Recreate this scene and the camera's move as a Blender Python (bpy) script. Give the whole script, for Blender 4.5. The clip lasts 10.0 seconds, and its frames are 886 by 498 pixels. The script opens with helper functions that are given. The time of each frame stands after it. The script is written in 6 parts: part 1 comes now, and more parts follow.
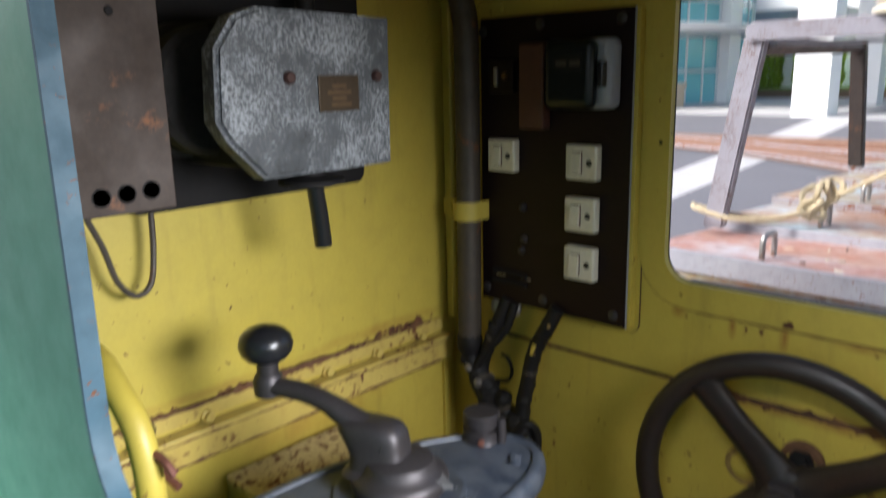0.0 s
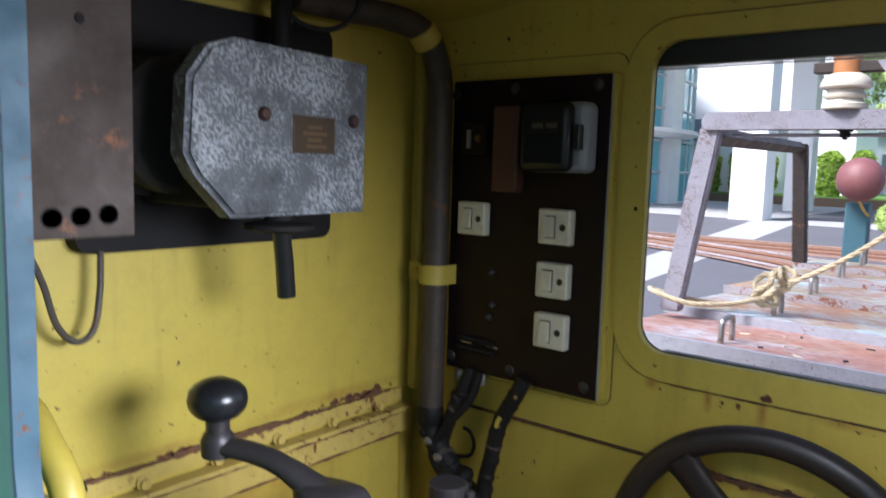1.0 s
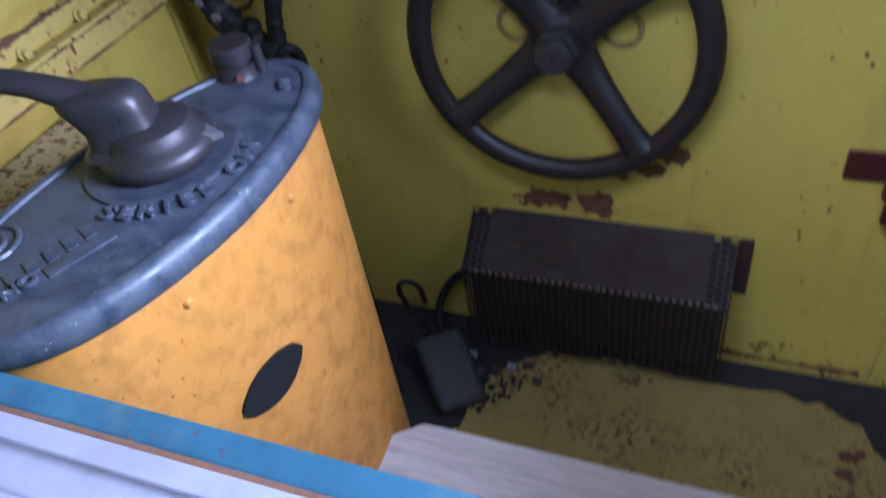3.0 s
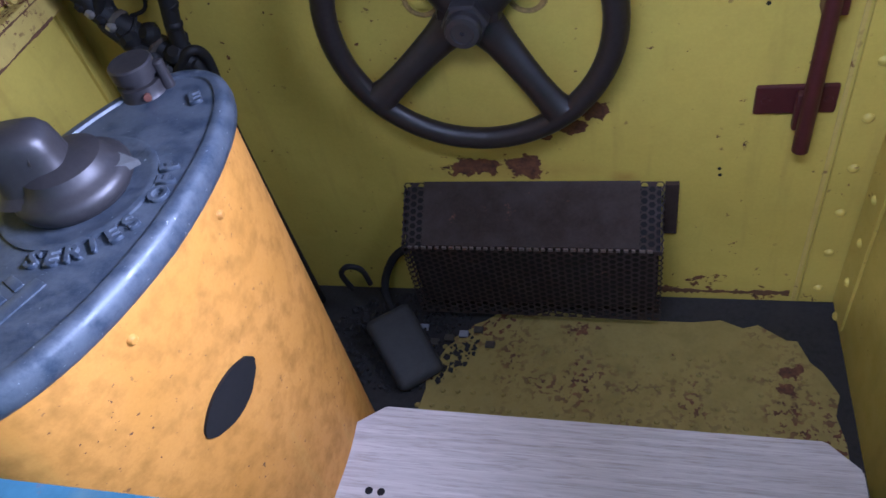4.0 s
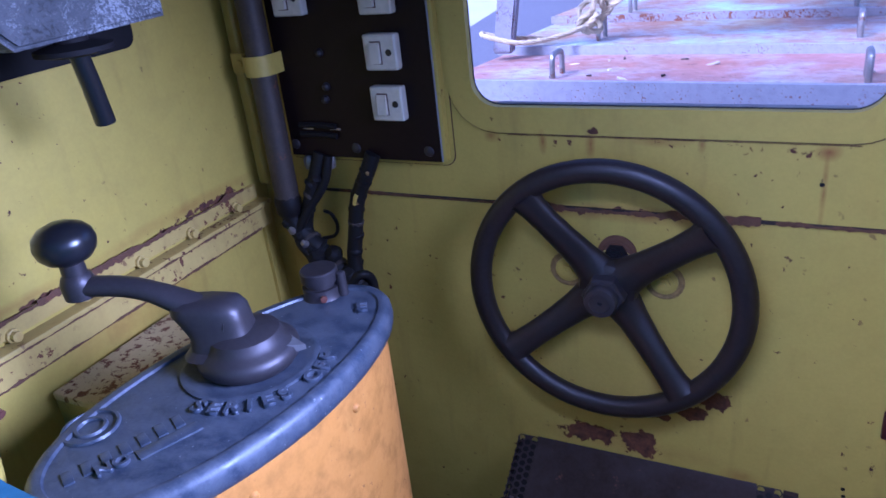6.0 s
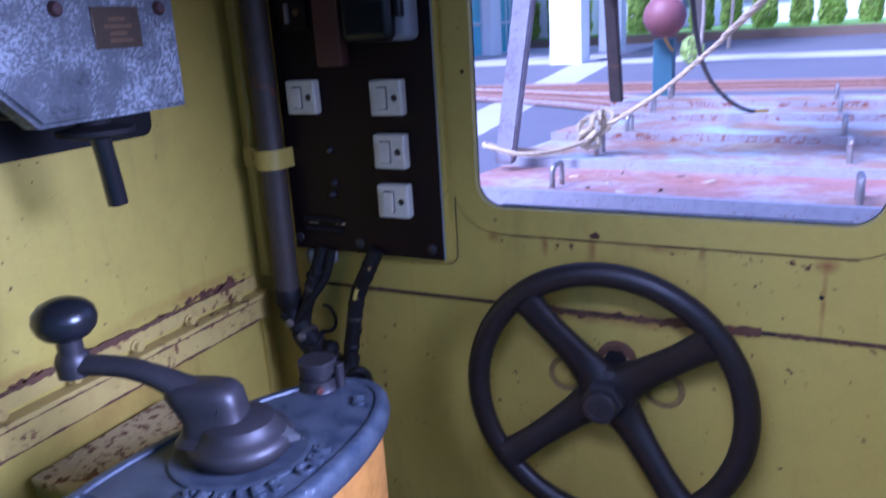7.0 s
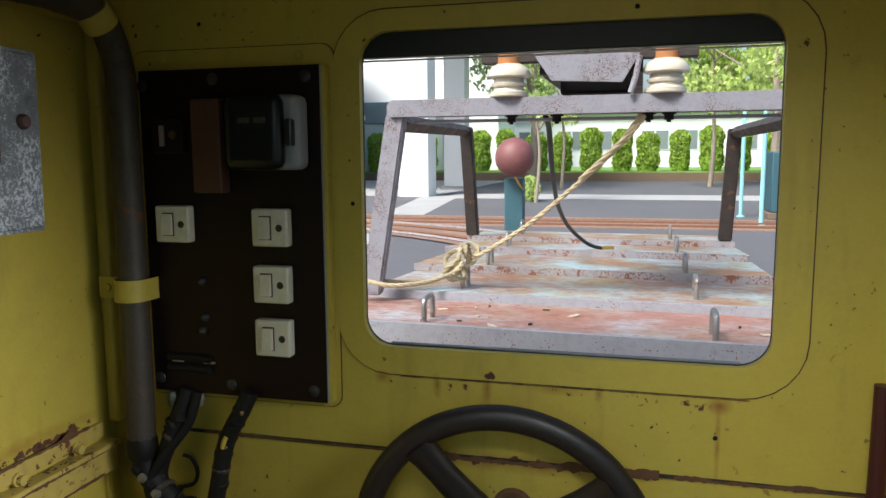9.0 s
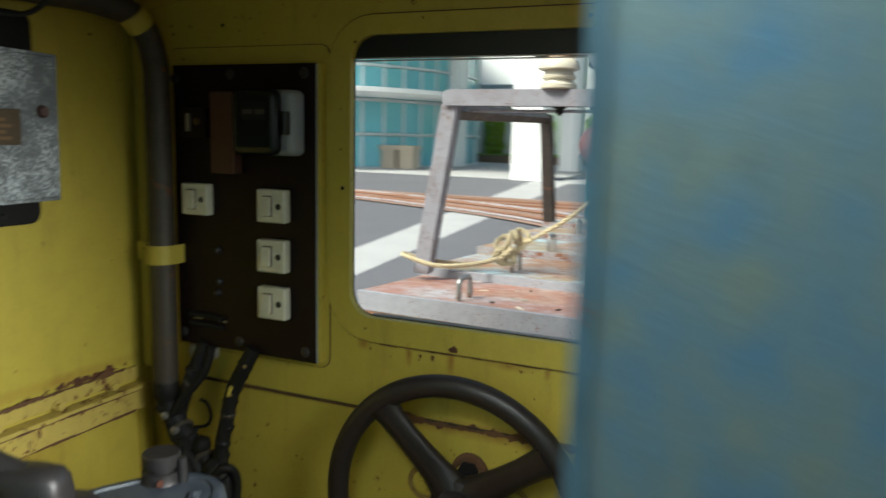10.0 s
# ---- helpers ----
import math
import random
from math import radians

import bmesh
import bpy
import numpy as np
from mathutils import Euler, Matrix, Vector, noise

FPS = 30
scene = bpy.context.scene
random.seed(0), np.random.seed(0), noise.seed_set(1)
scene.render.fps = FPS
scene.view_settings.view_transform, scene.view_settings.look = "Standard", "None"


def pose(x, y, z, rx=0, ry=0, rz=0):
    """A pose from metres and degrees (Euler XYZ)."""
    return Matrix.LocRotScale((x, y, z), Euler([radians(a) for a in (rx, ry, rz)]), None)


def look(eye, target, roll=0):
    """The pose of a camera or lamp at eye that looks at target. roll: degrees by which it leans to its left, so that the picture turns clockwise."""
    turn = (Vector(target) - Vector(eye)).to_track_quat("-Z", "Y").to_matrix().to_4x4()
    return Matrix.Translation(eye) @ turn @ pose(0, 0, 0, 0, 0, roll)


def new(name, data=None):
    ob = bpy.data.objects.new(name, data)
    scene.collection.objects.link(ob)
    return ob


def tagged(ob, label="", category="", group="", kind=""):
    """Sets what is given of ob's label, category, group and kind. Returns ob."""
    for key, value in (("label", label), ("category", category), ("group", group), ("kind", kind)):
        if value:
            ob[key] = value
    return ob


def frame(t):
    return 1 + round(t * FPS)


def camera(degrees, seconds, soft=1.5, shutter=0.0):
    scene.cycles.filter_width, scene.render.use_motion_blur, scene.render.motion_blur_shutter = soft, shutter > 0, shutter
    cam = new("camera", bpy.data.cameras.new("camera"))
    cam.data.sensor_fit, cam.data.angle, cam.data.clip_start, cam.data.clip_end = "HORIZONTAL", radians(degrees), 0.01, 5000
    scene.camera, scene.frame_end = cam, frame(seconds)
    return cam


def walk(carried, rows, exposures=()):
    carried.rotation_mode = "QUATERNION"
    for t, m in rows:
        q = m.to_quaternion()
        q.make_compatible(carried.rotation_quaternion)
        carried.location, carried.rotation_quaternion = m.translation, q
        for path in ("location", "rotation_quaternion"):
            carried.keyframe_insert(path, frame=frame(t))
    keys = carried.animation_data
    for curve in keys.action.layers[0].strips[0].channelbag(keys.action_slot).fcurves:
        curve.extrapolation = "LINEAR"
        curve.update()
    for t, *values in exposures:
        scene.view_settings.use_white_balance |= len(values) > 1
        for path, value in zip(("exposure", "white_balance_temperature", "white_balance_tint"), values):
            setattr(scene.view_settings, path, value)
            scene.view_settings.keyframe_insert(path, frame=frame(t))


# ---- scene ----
cam = camera(61.3, 10.0, shutter=0.5)
PATH = [
    (0, (-0.001, 0.032, 1.589), (-1.336, 1.451, 1.136), -1.3),
    (0.5, (-0.037, 0.039, 1.561), (-1.365, 1.525, 1.39), 0.4),
    (1, (-0.057, 0.04, 1.535), (-1.311, 1.582, 1.313), 1.7),
    (1.5, (-0.04, 0.039, 1.463), (-1.195, 1.599, 0.983), 2.4),
    (1.6, (-0.041, 0.047, 1.497), (-1.158, 1.572, 0.844), 1.2),
    (1.8, (-0.051, 0.065, 1.493), (-1.116, 1.557, 0.693), -0.4),
    (2, (-0.064, 0.069, 1.489), (-1.013, 1.566, 0.562), -2.3),
    (2.2, (-0.064, 0.096, 1.497), (-0.929, 1.575, 0.465), -3.9),
    (2.5, (-0.062, 0.11, 1.497), (-0.841, 1.569, 0.372), -5.6),
    (3, (-0.068, 0.119, 1.503), (-0.745, 1.437, 0.16), -10.8),
    (3.2, (-0.075, 0.139, 1.515), (-0.71, 1.38, 0.081), -13.6),
    (4.3, (-0.056, 0.142, 1.555), (-0.556, 1.425, 0.104), -15.1),
    (4.5, (-0.028, 0.123, 1.576), (-0.577, 1.54, 0.275), -13.1),
    (5, (-0.042, 0.084, 1.56), (-0.743, 1.692, 0.6), -8.6),
    (5.5, (-0.038, 0.056, 1.563), (-0.846, 1.661, 0.684), -7.5),
    (6.8, (-0.042, 0.029, 1.559), (-0.945, 1.689, 0.905), -4.3),
    (7, (-0.048, 0.026, 1.548), (-0.921, 1.732, 0.977), -3.5),
    (7.5, (-0.055, 0.037, 1.553), (-0.827, 1.836, 1.147), -2.2),
    (8, (-0.091, 0.042, 1.556), (-0.751, 1.907, 1.257), -1.4),
    (8.5, (-0.125, 0.059, 1.555), (-0.687, 1.961, 1.298), -0.8),
    (9, (-0.137, 0.062, 1.552), (-0.645, 1.98, 1.299), -0.4),
    (9.5, (-0.086, 0.058, 1.568), (-0.615, 1.966, 1.286), 0.0),
    (9.8, (0.02, 0.038, 1.59), (-0.608, 1.91, 1.274), 1.1),
    (10, (0.119, 0.027, 1.572), (-0.675, 1.838, 1.27), 1.4),
]
EXPOSURES = [(0.0, 0.7, 6200, 9), (0.5, 0.63, 5750, 6), (1.0, 0.7, 5700, 12), (2.0, 0.78, 5250, 19), (2.5, 0.88, 4800, 20), (3.2, 0.82, 4650, 24), (4.3, 1.1, 4700, 27), (5.0, 0.85, 4300, 40), (5.5, 0.75, 4200, 42),
             (7.0, 0.7, 4300, 42), (7.6, 0.6, 5100, 36), (8.5, 0.47, 6150, 18), (9.0, 0.43, 6250, 4), (9.5, 0.45, 6400, -6), (10.0, 0.45, 6500, -6)]
walk(cam, [(t, look(eye, target, roll)) for t, eye, target, roll in PATH], EXPOSURES)

# ---- light ----
world = bpy.data.worlds.new("world")
scene.world = world
world.use_nodes = True
wn = world.node_tree.nodes
sky = wn.new("ShaderNodeTexSky")
sky.sky_type, sky.sun_disc = "NISHITA", False
sky.sun_elevation, sky.sun_rotation = radians(50), radians(213.7)
sky.air_density, sky.dust_density, sky.ozone_density = 1.0, 4.0, 1.0
wn["Background"].inputs["Strength"].default_value = 0.15
world.node_tree.links.new(sky.outputs[0], wn["Background"].inputs["Color"])
sun = new("sun", bpy.data.lights.new("sun", "SUN"))
sun.data.energy, sun.data.angle, sun.data.color = 3.9, radians(20), (1.0, 0.96, 0.9)
sun.matrix_world = look((-6, -9, 13), (0, 0, 0))

# area lamp added for daylight from an unseen opening of the right-hand side
side_fill_light = new("side_fill_light", bpy.data.lights.new("side_fill_light", "AREA"))
side_fill_light.data.shape, side_fill_light.data.size, side_fill_light.data.size_y = "RECTANGLE", 0.44, 0.28
side_fill_light.data.energy, side_fill_light.data.color, side_fill_light.data.spread = 4.2, (0.98, 0.98, 1.0), radians(82)
side_fill_light.matrix_world = look((0.318, 0.55, 1.54), (-1.04, 0.31, 0.88))
# fill lamp added in the upper part of the rear opening, for skylight
rear_fill_light = new("rear_fill_light", bpy.data.lights.new("rear_fill_light", "AREA"))
rear_fill_light.data.shape, rear_fill_light.data.size, rear_fill_light.data.size_y = "RECTANGLE", 0.44, 0.24
rear_fill_light.data.energy, rear_fill_light.data.color, rear_fill_light.data.spread = 3.4, (0.97, 0.98, 1.0), radians(84)
rear_fill_light.matrix_world = look((-0.10, 0.24, 1.88), (0.24, 1.14, 0.78))


# ---- materials ----
def nodes_of(name):
    m = bpy.data.materials.new(name)
    m.use_nodes = True
    nt = m.node_tree
    return m, nt, nt.nodes["Principled BSDF"]


def mathn(nt, op, a, b=None, c=None, clamp=False):
    n = nt.nodes.new("ShaderNodeMath")
    n.operation, n.use_clamp = op, clamp
    for i, v in enumerate((a, b, c)):
        if v is None:
            continue
        if isinstance(v, (int, float)):
            n.inputs[i].default_value = v
        else:
            nt.links.new(v, n.inputs[i])
    return n.outputs[0]


def coords(nt):
    return nt.nodes.new("ShaderNodeTexCoord").outputs["Object"]


def place(nt):
    return nt.nodes.new("ShaderNodeNewGeometry").outputs["Position"]


def noise_fac(nt, vec, scale, detail=6, rough=0.6, stretch=None, kind="noise"):
    if stretch:
        mp = nt.nodes.new("ShaderNodeMapping")
        mp.inputs["Scale"].default_value = stretch
        nt.links.new(vec, mp.inputs[0])
        vec = mp.outputs[0]
    if kind == "noise":
        n = nt.nodes.new("ShaderNodeTexNoise")
        n.inputs["Scale"].default_value = scale
        n.inputs["Detail"].default_value = detail
        n.inputs["Roughness"].default_value = rough
        nt.links.new(vec, n.inputs["Vector"])
        return n.outputs["Fac"]
    n = nt.nodes.new("ShaderNodeTexVoronoi")
    n.inputs["Scale"].default_value = scale
    nt.links.new(vec, n.inputs["Vector"])
    return n.outputs["Distance"]


def ramp(nt, fac, lo, hi, a=0.0, b=1.0):
    n = nt.nodes.new("ShaderNodeMapRange")
    n.clamp = True
    for i, v in zip(range(1, 5), (lo, hi, a, b)):
        n.inputs[i].default_value = v
    nt.links.new(fac, n.inputs[0])
    return n.outputs[0]


def mix(nt, fac, a, b, blend="MIX"):
    n = nt.nodes.new("ShaderNodeMix")
    n.data_type, n.blend_type = "RGBA", blend
    for s, v in ((0, fac), (6, a), (7, b)):
        if isinstance(v, tuple):
            n.inputs[s].default_value = (*v, 1)
        elif isinstance(v, (int, float)):
            n.inputs[s].default_value = v
        else:
            nt.links.new(v, n.inputs[s])
    return n.outputs[2]


def bump(nt, bsdf, height, strength, dist):
    n = nt.nodes.new("ShaderNodeBump")
    n.inputs["Strength"].default_value, n.inputs["Distance"].default_value = strength, dist
    nt.links.new(height, n.inputs["Height"])
    nt.links.new(n.outputs[0], bsdf.inputs["Normal"])


def blotch(nt, pos, centre, half, soft=0.5):
    """1 inside an ellipsoid round centre, falling to 0 at its rim."""
    sub = nt.nodes.new("ShaderNodeVectorMath")
    sub.operation = "SUBTRACT"
    nt.links.new(pos, sub.inputs[0])
    sub.inputs[1].default_value = centre
    div = nt.nodes.new("ShaderNodeVectorMath")
    div.operation = "DIVIDE"
    nt.links.new(sub.outputs[0], div.inputs[0])
    div.inputs[1].default_value = half
    ln = nt.nodes.new("ShaderNodeVectorMath")
    ln.operation = "LENGTH"
    nt.links.new(div.outputs[0], ln.inputs[0])
    return ramp(nt, ln.outputs["Value"], 1.0, 1.0 - soft)


def paint(name, col, dirt=(0.10, 0.05, 0.025), rust=0.0, spots=0.0, rough=0.4, fade=0.25, patches=(), streaks=0.0, metal=0.0, size=1.0, drips=(), relief=0.25, under=(0.05, 0.02, 0.012)):
    """Old paint on steel: cloudy fading, grime, small chips, and rust patches at given places."""
    m, nt, b = nodes_of(name)
    p = place(nt)
    big = noise_fac(nt, p, 3.5 * size, 5)
    mid = noise_fac(nt, p, 22 * size, 6)
    fine = noise_fac(nt, p, 140 * size, 4, 0.7)
    c = mix(nt, ramp(nt, big, 0.3, 0.7, 0, fade), col, tuple(min(1, v * 1.25 + 0.02) for v in col))
    c = mix(nt, ramp(nt, mid, 0.45, 0.75, 0, fade), c, tuple(v * 0.72 for v in col))
    c = mix(nt, ramp(nt, fine, 0.35, 0.7, 0, 0.18), c, tuple(v * 0.6 for v in col))
    h = mathn(nt, "ADD", mathn(nt, "MULTIPLY", fine, 0.25), mathn(nt, "MULTIPLY", mid, 0.5))
    ro = ramp(nt, mid, 0.3, 0.7, rough, min(1, rough + 0.15))
    mask = None
    if streaks:
        st = noise_fac(nt, p, 9, 4, 0.6, (2.2, 2.2, 0.25))
        c = mix(nt, ramp(nt, st, 0.56, 0.8, 0, streaks), c, dirt)
    for centre, half, strength in drips:
        e = mathn(nt, "MULTIPLY", blotch(nt, p, centre, half, 1.0), ramp(nt, mid, 0.25, 0.6, 0.3 * strength, strength))
        c = mix(nt, e, c, (0.24, 0.085, 0.015))
    if rust:
        r1 = noise_fac(nt, p, 11 * size, 8, 0.72)
        mask = ramp(nt, r1, 0.72 - rust * 0.25, 0.735 - rust * 0.25)
    if spots:
        v = noise_fac(nt, p, 75 * size, 3, 0.5)
        where = noise_fac(nt, p, 5 * size, 3)
        sp = mathn(nt, "MULTIPLY", ramp(nt, v, 0.74 - spots * 0.2, 0.76 - spots * 0.2), ramp(nt, where, 0.45, 0.6))
        mask = sp if mask is None else mathn(nt, "MAXIMUM", mask, sp)
    for centre, half, strength in patches:
        e = blotch(nt, p, centre, half, 0.9)
        n = mathn(nt, "SUBTRACT", mathn(nt, "MULTIPLY", noise_fac(nt, p, 34, 7, 0.66), 2.2), 0.6)
        q = ramp(nt, mathn(nt, "ADD", mathn(nt, "MULTIPLY", e, strength), n), 0.93, 0.95)
        mask = q if mask is None else mathn(nt, "MAXIMUM", mask, q)
    if mask is not None:
        rn = noise_fac(nt, p, 55, 6, 0.7)
        rc = mix(nt, ramp(nt, rn, 0.35, 0.65), under, (0.16, 0.06, 0.022))
        c = mix(nt, mask, c, rc)
        ro = mathn(nt, "MAXIMUM", ro, mathn(nt, "MULTIPLY", mask, 0.85))
        h = mathn(nt, "SUBTRACT", h, mathn(nt, "MULTIPLY", mask, 0.8))
    nt.links.new(c, b.inputs["Base Color"])
    nt.links.new(ro, b.inputs["Roughness"])
    b.inputs["Metallic"].default_value = metal
    bump(nt, b, h, relief, 0.0015)
    return m


def metal(name, col, rough=0.4, metallic=0.85, var=0.3, rust=0.0, relief=0.2, size=1.0, flake=0.0, flake_col=(0.5, 0.5, 0.48)):
    m, nt, b = nodes_of(name)
    p = coords(nt)
    n1 = noise_fac(nt, p, 16 * size, 6, 0.65)
    n2 = noise_fac(nt, p, 160 * size, 4, 0.7)
    c = mix(nt, ramp(nt, n1, 0.3, 0.7, 0, var), col, tuple(v * 0.45 for v in col))
    c = mix(nt, ramp(nt, n2, 0.35, 0.7, 0, var), c, tuple(min(1, v * 1.35) for v in col))
    mt = None
    if flake:
        f = noise_fac(nt, p, 58 * size, 6, 0.75)
        k = ramp(nt, f, 0.62 - flake * 0.2, 0.66 - flake * 0.2)
        c = mix(nt, k, c, flake_col)
    if rust:
        r = noise_fac(nt, p, 20 * size, 8, 0.7)
        k = ramp(nt, r, 0.66 - rust * 0.3, 0.74 - rust * 0.3)
        rn = noise_fac(nt, p, 90, 5, 0.7)
        c = mix(nt, k, c, mix(nt, rn, (0.07, 0.026, 0.014), (0.22, 0.085, 0.03)))
        mt = mathn(nt, "MULTIPLY", mathn(nt, "SUBTRACT", 1.0, k), metallic)
    nt.links.new(c, b.inputs["Base Color"])
    if mt is not None:
        nt.links.new(mt, b.inputs["Metallic"])
    else:
        b.inputs["Metallic"].default_value = metallic
    nt.links.new(ramp(nt, n1, 0.3, 0.75, rough * 0.8, min(1, rough * 1.4)), b.inputs["Roughness"])
    bump(nt, b, mathn(nt, "ADD", n2, n1), relief, 0.0012)
    return m


def plain(name, col, rough=0.5, metallic=0.0, var=0.15, size=1.0, relief=0.1, scale2=8, spec=None):
    m, nt, b = nodes_of(name)
    p = coords(nt)
    n1 = noise_fac(nt, p, scale2 * size, 5)
    n2 = noise_fac(nt, p, 110 * size, 4, 0.7)
    c = mix(nt, ramp(nt, n1, 0.35, 0.7, 0, var), col, tuple(v * 0.5 for v in col))
    c = mix(nt, ramp(nt, n2, 0.4, 0.7, 0, var), c, tuple(min(1, v * 1.3) for v in col))
    nt.links.new(c, b.inputs["Base Color"])
    b.inputs["Roughness"].default_value, b.inputs["Metallic"].default_value = rough, metallic
    if spec is not None:
        b.inputs["Specular IOR Level"].default_value = spec
    bump(nt, b, n2, relief, 0.001)
    return m


def mottled(name, col, other):
    """Blue paint worn through in soft vertical patches to an older grey-green coat."""
    m, nt, b = nodes_of(name)
    p = place(nt)
    n1 = noise_fac(nt, p, 38, 4, 0.55, (1.0, 1.0, 0.7))
    n2 = noise_fac(nt, p, 60, 5, 0.65, (1.0, 1.0, 0.6))
    n3 = noise_fac(nt, p, 260, 4, 0.7)
    k = mathn(nt, "ADD", mathn(nt, "MULTIPLY", n1, 0.7), mathn(nt, "MULTIPLY", n2, 0.3))
    c = mix(nt, ramp(nt, k, 0.36, 0.60), col, other)
    c = mix(nt, ramp(nt, n2, 0.55, 0.75, 0, 0.5), c, tuple(v * 0.5 for v in col))
    c = mix(nt, ramp(nt, n3, 0.35, 0.7, 0, 0.25), c, tuple(v * 0.6 for v in other))
    nt.links.new(c, b.inputs["Base Color"])
    nt.links.new(ramp(nt, n2, 0.3, 0.7, 0.45, 0.7), b.inputs["Roughness"])
    bump(nt, b, mathn(nt, "ADD", n2, n3), 0.25, 0.0012)
    return m


YEL = (0.48, 0.37, 0.058)
M = {}
M["yellow"] = paint("cab_yellow_paint", YEL, spots=0.25, streaks=0.25, patches=(
    ((-0.37, 1.165, 0.607), (0.085, 0.06, 0.040), 0.95), ((-0.285, 1.165, 0.612), (0.070, 0.06, 0.050), 0.95), ((-0.148, 1.165, 0.733), (0.040, 0.06, 0.030), 0.95), ((-0.195, 1.165, 0.700), (0.050, 0.06, 0.022), 0.95), ((-0.243, 1.165, 0.680), (0.030, 0.06, 0.014), 0.95), ((-0.352, 1.165, 1.212), (0.018, 0.03, 0.012), 0.8),
    ((-0.28, 1.165, 1.075), (0.20, 0.03, 0.016), 0.5),
    ((-1.04, 0.98, 1.10), (0.03, 0.17, 0.020), 0.72), ((-1.04, 0.70, 1.097), (0.03, 0.20, 0.012), 0.62), ((-1.04, 0.45, 1.094), (0.03, 0.20, 0.008), 0.5),
    ((0.10, 1.165, 0.27), (0.30, 0.05, 0.05), 0.42), ((-0.25, 1.165, 1.19), (0.5, 0.03, 0.014), 0.33),
    ((-1.0, 0.75, 1.02), (0.05, 0.35, 0.02), 0.40)), drips=(
    ((-0.53, 1.165, 1.197), (0.016, 0.03, 0.014), 1.0), ((-0.44, 1.165, 1.190), (0.008, 0.03, 0.026), 1.0), ((-0.36, 1.165, 1.188), (0.009, 0.03, 0.028), 1.0), ((-0.25, 1.165, 1.196), (0.05, 0.03, 0.010), 0.8),
    ((-0.19, 1.165, 1.195), (0.007, 0.03, 0.016), 1.0), ((-0.02, 1.165, 1.190), (0.020, 0.03, 0.016), 1.0), ((-0.021, 1.165, 1.130), (0.005, 0.03, 0.075), 0.8), ((-0.30, 1.165, 1.072), (0.24, 0.03, 0.018), 0.9),
    ((-1.04, 0.95, 1.112), (0.03, 0.20, 0.016), 0.6), ((-1.04, 0.60, 1.105), (0.03, 0.30, 0.012), 0.5), ((-1.04, 0.80, 0.985), (0.03, 0.20, 0.05), 0.6), ((-0.30, 1.165, 0.60), (0.20, 0.03, 0.03), 0.4), ((-0.10, 1.165, 0.58), (0.04, 0.03, 0.02), 0.6)))
M["ledge"] = paint("rusty_yellow_paint", (0.48, 0.355, 0.085), rust=0.40, dirt=(0.20, 0.09, 0.03), spots=0.6, streaks=0.5, fade=0.5, under=(0.12, 0.05, 0.02))
M["orange"] = paint("cabinet_orange_paint", (0.42, 0.178, 0.018), spots=0.28, rough=0.56, fade=1.0, streaks=0.6, size=1.6, dirt=(0.47, 0.27, 0.05), under=(0.12, 0.05, 0.02))
M["floor"] = paint("worn_yellow_floor", (0.25, 0.185, 0.04), rust=0.36, spots=1.0, dirt=(0.07, 0.05, 0.03), streaks=0.4, rough=0.7, fade=0.6, patches=(((0.21, 0.99, 0.24), (0.05, 0.035, 0.05), 0.7),))
M["shelf"] = paint("rust_spotted_yellow", (0.54, 0.42, 0.19), rust=0.74, rough=0.6, size=6.0, under=(0.14, 0.06, 0.025))
M["blue"] = paint("blue_frame_paint", (0.014, 0.062, 0.095), rust=0.03, spots=0.5, rough=0.5, fade=1.0, dirt=(0.13, 0.15, 0.11), streaks=0.6, size=1.5)
M["bluegreen"] = mottled("mottled_blue_green_paint", (0.023, 0.082, 0.140), (0.064, 0.098, 0.088))
M["green"] = paint("green_wall_paint", (0.040, 0.185, 0.118), rough=0.35, fade=0.35)
M["pale"] = paint("weathered_pale_paint", (0.22, 0.22, 0.25), rust=0.1, rough=0.6, fade=0.5, streaks=0.2)
M["darkmetal"] = metal("cast_dark_steel", (0.055, 0.048, 0.05), 0.42, 0.55, 0.4)
M["wheel"] = metal("worn_black_wheel", (0.022, 0.0165, 0.016), 0.38, 0.2, 0.7, size=0.9, relief=0.3)
M["knob"] = plain("black_bakelite_knob", (0.012, 0.012, 0.014), 0.28, var=0.3)
def cast_cover_material():
    """Grey enamel on cast iron, blistered into pale flecks and dark bare patches that crowd together."""
    m, nt, b = nodes_of("flaking_grey_cover")
    p = coords(nt)
    wide, mid = noise_fac(nt, p, 11, 5, 0.6), noise_fac(nt, p, 34, 6, 0.7)
    fleck, fine = noise_fac(nt, p, 210, 5, 0.7), noise_fac(nt, p, 420, 3, 0.6)
    crowd = mathn(nt, "ADD", mathn(nt, "MULTIPLY", wide, 0.28), mathn(nt, "MULTIPLY", mid, 0.22))
    c = mix(nt, ramp(nt, wide, 0.35, 0.65), (0.060, 0.064, 0.070), (0.105, 0.110, 0.118))
    c = mix(nt, ramp(nt, fine, 0.4, 0.7, 0, 0.4), c, (0.07, 0.072, 0.076))
    pale = ramp(nt, mathn(nt, "ADD", fleck, crowd), 0.755, 0.80)
    c = mix(nt, pale, c, (0.34, 0.352, 0.37))
    bare = ramp(nt, mathn(nt, "SUBTRACT", mathn(nt, "ADD", fleck, 0.30), crowd), 0.615, 0.655)
    c = mix(nt, mathn(nt, "MULTIPLY", bare, 0.85), c, (0.035, 0.034, 0.034))
    nt.links.new(c, b.inputs["Base Color"])
    b.inputs["Roughness"].default_value = 0.6
    bump(nt, b, mathn(nt, "SUBTRACT", pale, bare), 0.6, 0.0012)
    return m


